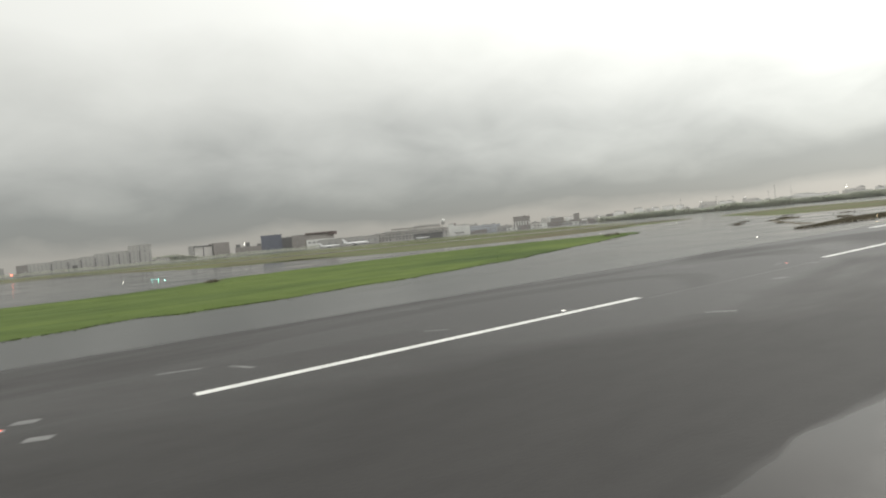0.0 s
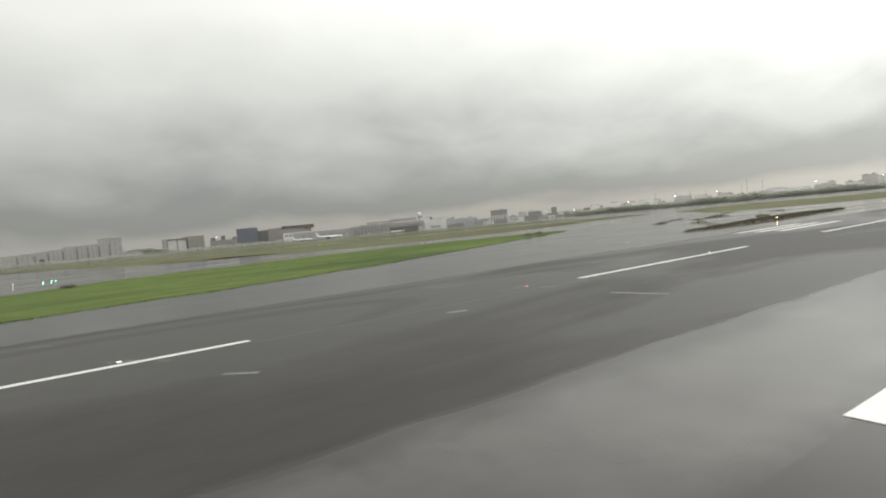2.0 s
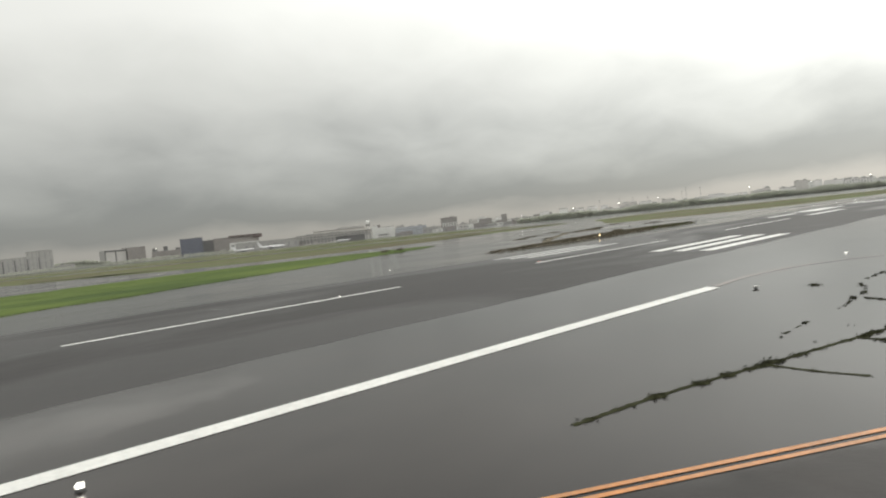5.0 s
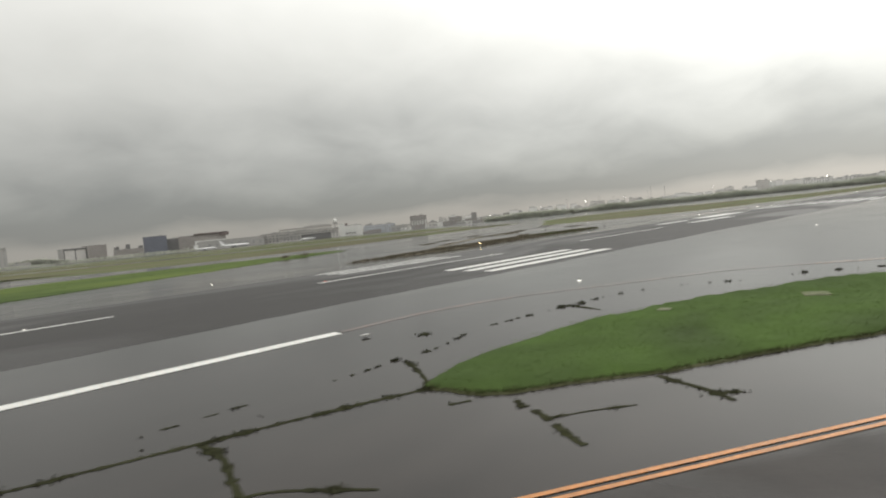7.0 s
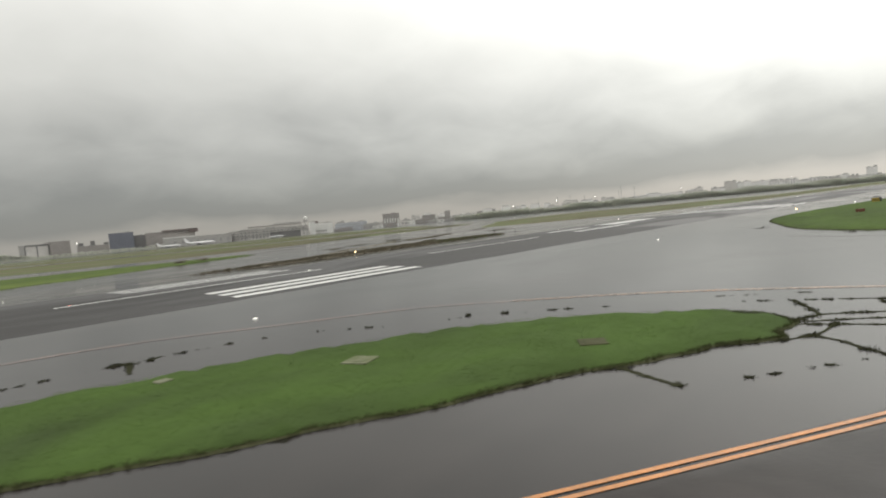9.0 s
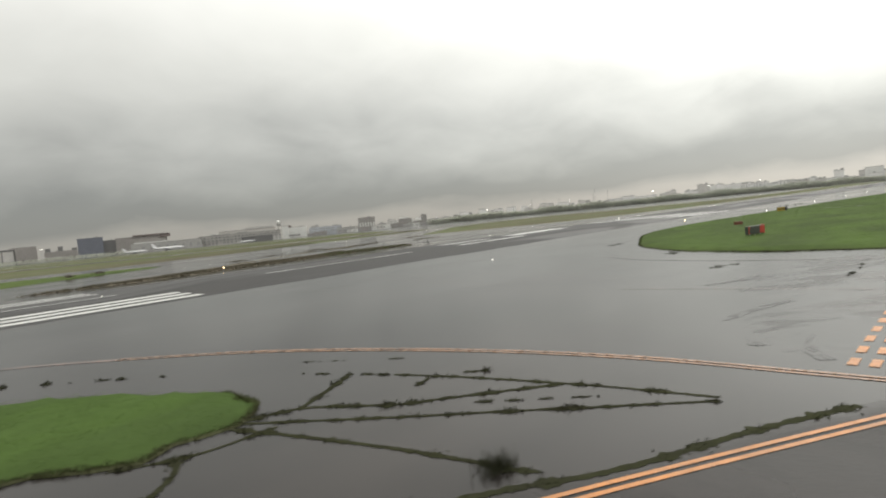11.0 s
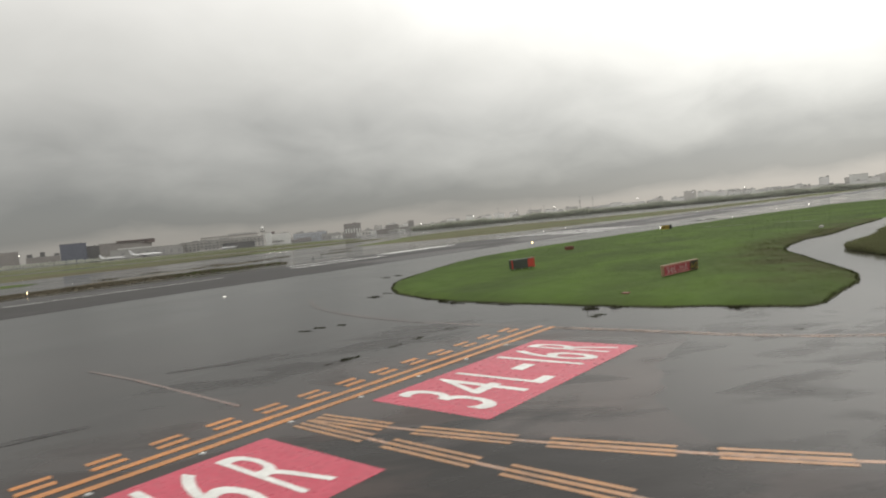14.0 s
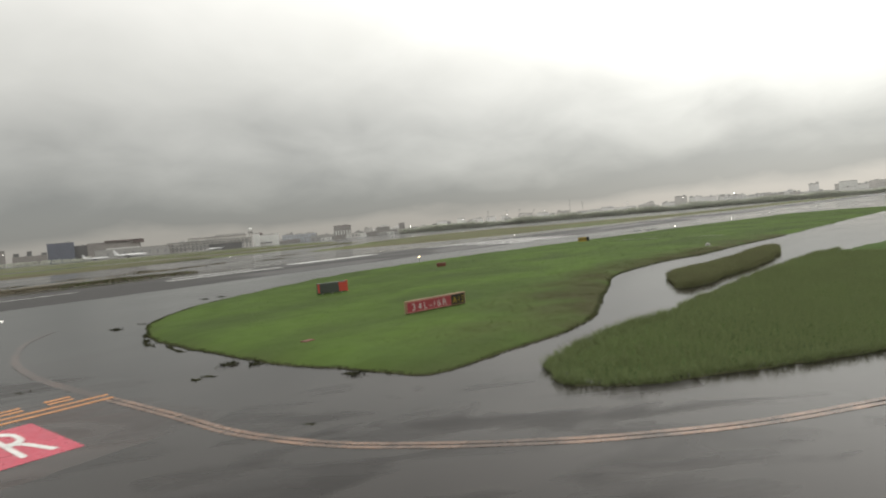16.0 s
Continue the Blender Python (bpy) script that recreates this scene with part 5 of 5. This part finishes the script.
building("white_stair_block", 944, 1345, 17, 24, 34, M_WHITEWALL, "tall narrow white stair block of the terminal")
office = building("white_office", 990, 1362, 56, 30, 29, M_WHITEWALL, "white office building with one low row of dark windows", extras=1)
for k in range(8):
    part("dark_window", boxed(-26 + 4.6 * k, -23.4 + 4.6 * k, -0.4, 0.2, 4, 9), M_DARKWALL, office, "dark ground floor window")
part("sign_panel", boxed(-26, -14, -1, 3, 30, 36), M_ROOFBROWN, office, "brown roof panel")
slab = building("tower_block", 1331, 1469, 57, 25, 43, M_BROWNWALL, "brown tower block with white ribs on its lower floors", roof=M_ROOFBROWN, storeys=9, bays=7, wide=0.5, extras=2)
for k in range(6):
    part("rib", boxed(-24 + 9.2 * k, -20 + 9.2 * k, -2.2, 0, -1, 27), M_WHITEWALL, slab, "white concrete rib")
building("long_office", 1128, 1420, 100, 24, 24, M_PALEBLUE, "long pale blue-grey office range on the skyline", storeys=3, bays=14, wide=0.6, extras=2)
building("slim_tower", 1611, 1474, 21, 15, 38, M_BROWNWALL, "slim brown tower block far off", storeys=9, bays=4)
for i, (x, y, w, h) in enumerate([(1141, 1496, 24, 29), (1165, 1477, 26, 19), (1253, 1535, 32, 26), (1284, 1509, 41, 17), (1434, 1510, 28, 19), (1459, 1486, 30, 28), (1561, 1526, 50, 29),
                                  (1591, 1496, 27, 16), (1710, 1514, 43, 19), (1741, 1479, 42, 21), (1772, 1442, 40, 25), (1798, 1411, 27, 29), (1824, 1377, 41, 21), (1854, 1337, 46, 24),
                                  (-113, 2073, 30, 30), (-197, 2067, 80, 26), (225, 2050, 40, 12), (262, 2040, 40, 14), (1040, 2300, 84, 28), (1150, 2240, 84, 31), (1060, 1480, 60, 22), (1380, 1560, 60, 16)]):
    building("city_block", x, y, w, 20, h, (M_GREYWALL, M_CONC, M_BROWNWALL, M_GREYWALL)[i % 4], "grey low city block on the skyline", storeys=max(2, int(h / 5)), bays=max(3, int(w / 6)), extras=1, seed=i)
r = random.Random(17)
for i in range(120):
    b = radians(58 - 40 * i / 119 + r.uniform(-0.4, 0.4))
    d = r.uniform(1750, 2100)
    building("low_shed", 80 + d * math.cos(b), -60 + d * math.sin(b), r.uniform(16, 46), 14, r.uniform(6, 15), r.choice((M_GREYWALL, M_CONC, M_WHITEWALL, M_BROWNWALL)),
             "low pale shed on the far side of the field", storeys=1, bays=3, wide=0.6, seed=i)
r = random.Random(9)
for i in range(130):
    b = radians(48 - 46 * i / 129 + r.uniform(-0.3, 0.3))
    d = r.uniform(2150, 2700)
    h = r.choice((12, 14, 16, 18, 20, 24, 28, 36)) * r.uniform(0.8, 1.1)
    h *= 1.0 + 0.25 * max(0.0, min(1.0, (34 - math.degrees(b)) / 10))
    # only the palest walls this far out, in place of haze
    building("city_block", 80 + d * math.cos(b), -60 + d * math.sin(b), r.uniform(22, 60), 20, h, r.choice((M_WHITEWALL, M_CONC, M_HAZECITY)),
             "low city block on the skyline, walls paled for haze", extras=r.choice((0, 1, 2)), seed=i)
for x, y, w, h in [(2370, 541, 80, 34), (2398, 431, 112, 30)]:
    building("high_block", x, y, w, 30, h, M_HAZECITY, "broad high block on the skyline, walls paled for haze", storeys=9, bays=10, extras=3)

# control tower with a white radar ball
ct = thing("control_tower", pose(976, 1433, gz(1433)), "grey control tower with a white radar ball", "tower")
part("shaft", turned([(5.5, -1), (4.6, 20), (4.6, 38)], 16), M_CONC, ct)
part("cab", turned([(5.0, 38), (7.6, 40), (7.9, 43.5), (6.4, 44.5)], 16), M_GREYWALL, ct)
part("radar_ball", turned([(2.2, 44.5), (4.8, 46), (5.8, 49), (5.2, 52), (3.2, 54), (0.6, 54.9)], 20), M_WHITEWALL, ct, "white radar ball", True)


def airliner(x, y, turn, scale, label, stripe):
    """A parked airliner: fuselage along x with the nose at +x."""
    top = thing("airliner", pose(x, y, gz(y), 0, 0, turn) @ Matrix.Scale(scale, 4), label, "aircraft", "parked airliners")
    bm = bmesh.new()
    prof = [(-31, 0.25, 6.9), (-27, 0.9, 6.5), (-20, 2.1, 5.7), (-13, 2.9, 5.2), (18, 2.95, 5.2), (24, 2.6, 5.1), (28, 1.9, 4.9), (30.5, 1.0, 4.6), (31.5, 0.25, 4.4)]
    rings = []
    for px, rad, cz in prof:
        rings.append([bm.verts.new((px, rad * math.cos(k * math.tau / 16), cz + rad * math.sin(k * math.tau / 16))) for k in range(16)])
    for a, b in zip(rings, rings[1:]):
        for k in range(16):
            bm.faces.new((a[k], a[(k + 1) % 16], b[(k + 1) % 16], b[k]))
    bm.faces.new(rings[0][::-1])
    bm.faces.new(rings[-1])
    part("fuselage", bm, M_PLANE, top, smooth=True)

    def slab(name, pts, thick, axis, mat, lab=""):
        bm = bmesh.new()
        lo = [bm.verts.new(p) for p in pts]
        up = [bm.verts.new(tuple(c + (thick if i == axis else 0) for i, c in enumerate(p))) for p in pts]
        n = len(pts)
        bm.faces.new(lo[::-1])
        bm.faces.new(up)
        for i in range(n):
            bm.faces.new((lo[i], lo[(i + 1) % n], up[(i + 1) % n], up[i]))
        return part(name, bm, mat, top, lab)

    for s in (1, -1):
        wing = slab("wing", [(6, 2 * s, 4.0), (-3, 2 * s, 4.0), (-14, 28 * s, 6.2), (-11, 28 * s, 6.2)], 0.5, 2, M_PLANE)
        slab("tailplane", [(-22, 1 * s, 6.6), (-27, 1 * s, 6.6), (-31, 10 * s, 7.2), (-29, 10 * s, 7.2)], 0.3, 2, M_PLANE)
        e = part("engine", turned([(1.3, -3.2), (1.75, 0), (1.7, 2.2), (1.4, 2.6)], 14), M_STEEL, wing, smooth=True)
        e.matrix_basis = pose(1.5, 9.5 * s, 2.4, 0, 90, 0)
        slab("landing_gear", [(-3, 4.6 * s, -0.1), (-6, 4.6 * s, -0.1), (-6, 4.6 * s, 3.2), (-3, 4.6 * s, 3.2)], 0.9 * s, 1, M_DARK)
    slab("tail_fin", [(-20, -0.25, 7.6), (-29, -0.25, 7.6), (-33.5, -0.25, 17.5), (-29, -0.25, 17.5)], 0.5, 1, stripe)
    slab("nose_gear", [(23.5, -0.4, -0.1), (22.3, -0.4, -0.1), (22.3, -0.4, 3.0), (23.5, -0.4, 3.0)], 0.8, 1, M_DARK)
    return top


airliner(528, 1262, -14, 0.76, "white parked airliner on the far apron", M_PLANE)
airliner(592, 1250, -18, 1.02, "white parked airliner with a tall tail on the far apron", M_PLANE)
airliner(777, 1237, 150, 0.62, "white parked airliner with a dark tail", M_DARKWALL)
airliner(1330, 900, -30, 0.6, "small white parked airliner near the trees", M_PLANE)


def tree(x, y, height, seed, label="far belt tree with foliage paled for haze"):
    r = random.Random(seed)
    top = thing("tree", pose(x, y, gz(y)), label, "tree", "far tree belt")
    part("trunk", turned([(0.35, -0.3), (0.25, height * 0.35), (0.08, height * 0.8)], 7), M_BARK, top)
    verts, faces = [], []
    for _ in range(150):
        a, q = r.random() * math.tau, r.random() ** 0.5
        z = height * (0.22 + 0.78 * r.random())
        rad = height * 0.42 * math.sin(math.pi * min(0.97, max(0.12, (z / height - 0.08)))) * q
        c = Vector((rad * math.cos(a), rad * math.sin(a), z))
        s = height * 0.09 * (0.6 + r.random())
        k = len(verts)
        u = Vector((r.gauss(0, 1), r.gauss(0, 1), r.gauss(0, 1))).normalized()
        v = u.orthogonal().normalized()
        w = u.cross(v)
        verts += [c + v * s, c - v * s * 0.6 + w * s, c - v * s * 0.7 - w * s, c + u * s * 0.8]
        faces += [(k, k + 1, k + 2), (k, k + 1, k + 3), (k + 1, k + 2, k + 3), (k + 2, k, k + 3)]
    linked("crown", verts, faces, M_HAZELEAF, top)
    return top


proto = [tree(1250 + 9 * i, 860 - 14 * i, 11 + 3 * (i % 3), 20 + i) for i in range(5)]
r = random.Random(31)
for i in range(190):
    t = i / 189
    x, y = 1235 + 700 * t + r.uniform(-15, 15), 880 - 640 * t + r.uniform(-18, 18)
    s = r.uniform(0.5, 0.95)
    ob = copy_thing(proto[i % 5], pose(x, y, gz(y), 0, 0, r.uniform(0, 360)))
    ob.matrix_basis = ob.matrix_basis @ Matrix.Scale(s, 4)

def mast(x, y, height, glow, label):
    top = thing("light_mast", pose(x, y, gz(y)), label, "mast", "apron light masts")
    part("pole", turned([(0.5, -0.5), (0.35, height)], 8), M_STEEL, top)
    part("head", boxed(-2.2, 2.2, -0.6, 0.6, height, height + 1.2), M_STEEL, top)
    if glow:
        part("lamp", turned([(0.9, height - 1.0), (1.2, height - 0.3), (0.6, height + 0.1)], 10), glow, top, "glowing floodlight")


M_FLOODLIGHT = material("lit_floodlight", (0.9, 0.9, 0.85), 0.3, emit=(1.0, 0.96, 0.85), power=8.0)
for x, y, h in [(1586, 823, 33), (1700, 618, 34), (1500, 900, 30), (1797, 500, 34), (1797, 861, 46), (1420, 1000, 28), (439, 1700, 33), (1850, 380, 34), (1300, 1100, 18)]:
    mast(x, y, h, M_FLOODLIGHT if h != 46 else None, "tall apron light mast" + (" with a lit floodlight" if h != 46 else ""))
for x, y, h in ((1471, 944, 42), (1504, 899, 40), (1525, 869, 40), (1547, 834, 36), (1616, 714, 48), (1625, 760, 55)):
    mast(x, y, h, None, "slim unlit light mast beyond the trees")
for x, y in ((293, 181), (294, 177.5), (295, 174), (296, 170.5), (360, 300), (372, 282), (384, 290), (400, 262), (430, 250), (300, 330), (285, 345)):
    runway_light(x, y, M_LAMPW, "lit white taxiway light far across the water", 0.5, "taxiway lights", 0.6)


# far woods and hedges as one uneven belt
def belt(name, line, width, low, high, count, label, seed, size=1.5):
    r = random.Random(seed)
    q = curve_through(line, 8.0)
    verts, faces = [], []
    for _ in range(count):
        v = q[r.randrange(len(q))]
        t = r.random()
        top_h = low + (high - low) * max(0.0, min(1.0, 0.5 + 0.9 * noise.noise((v.x * 0.012, v.y * 0.012, seed))))
        c = Vector((v.x + r.uniform(-width, width), v.y + r.uniform(-width, width), 0))
        c.z = gz(c.y) + top_h * t
        s = size * (0.6 + r.random())
        k = len(verts)
        u = Vector((r.gauss(0, 1), r.gauss(0, 1), r.gauss(0, 1))).normalized()
        a = u.orthogonal().normalized()
        w = u.cross(a)
        verts += [c + a * s, c - a * s * 0.6 + w * s, c - a * s * 0.7 - w * s, c + u * s * 0.8]
        faces += [(k, k + 1, k + 2), (k, k + 1, k + 3), (k + 1, k + 2, k + 3), (k + 2, k, k + 3)]
    tagged(linked(name, verts, faces, M_HAZELEAF), label, "trees", kind="stuff")


belt("far_hedge", [(1120, 930), (1300, 800), (1500, 640), (1800, 400), (2050, 180), (2300, -100)], 14, 9, 19, 42000, "dense hedge and trees beyond the runway, paled for haze", 3)
belt("tree_belt", [(255, 2290), (310, 2300), (360, 2310), (405, 2300)], 12, 8, 26, 1500, "trees between apartment blocks and hangar, paled for haze", 8, 2.6)
belt("far_woods", [(-400, 2120), (250, 1790), (430, 1760), (700, 1720), (1000, 1600), (1400, 1580), (1900, 1420), (2200, 900), (2600, 200)], 40, 4, 13, 16000, "far woods between the buildings, paled to grey-green for haze", 5)

beacon = thing("warning_beacon", pose(-43.5, 624.5, gz(624)), "red warning beacon far across the field", "light")
part("pole", turned([(0.2, -0.3), (0.12, 5.2)], 8), M_STEEL, beacon)
part("lens", turned([(0.5, 5.2), (0.75, 5.7), (0.5, 6.3), (0.1, 6.5)], 12), M_LAMPR, beacon, "glowing red lens")
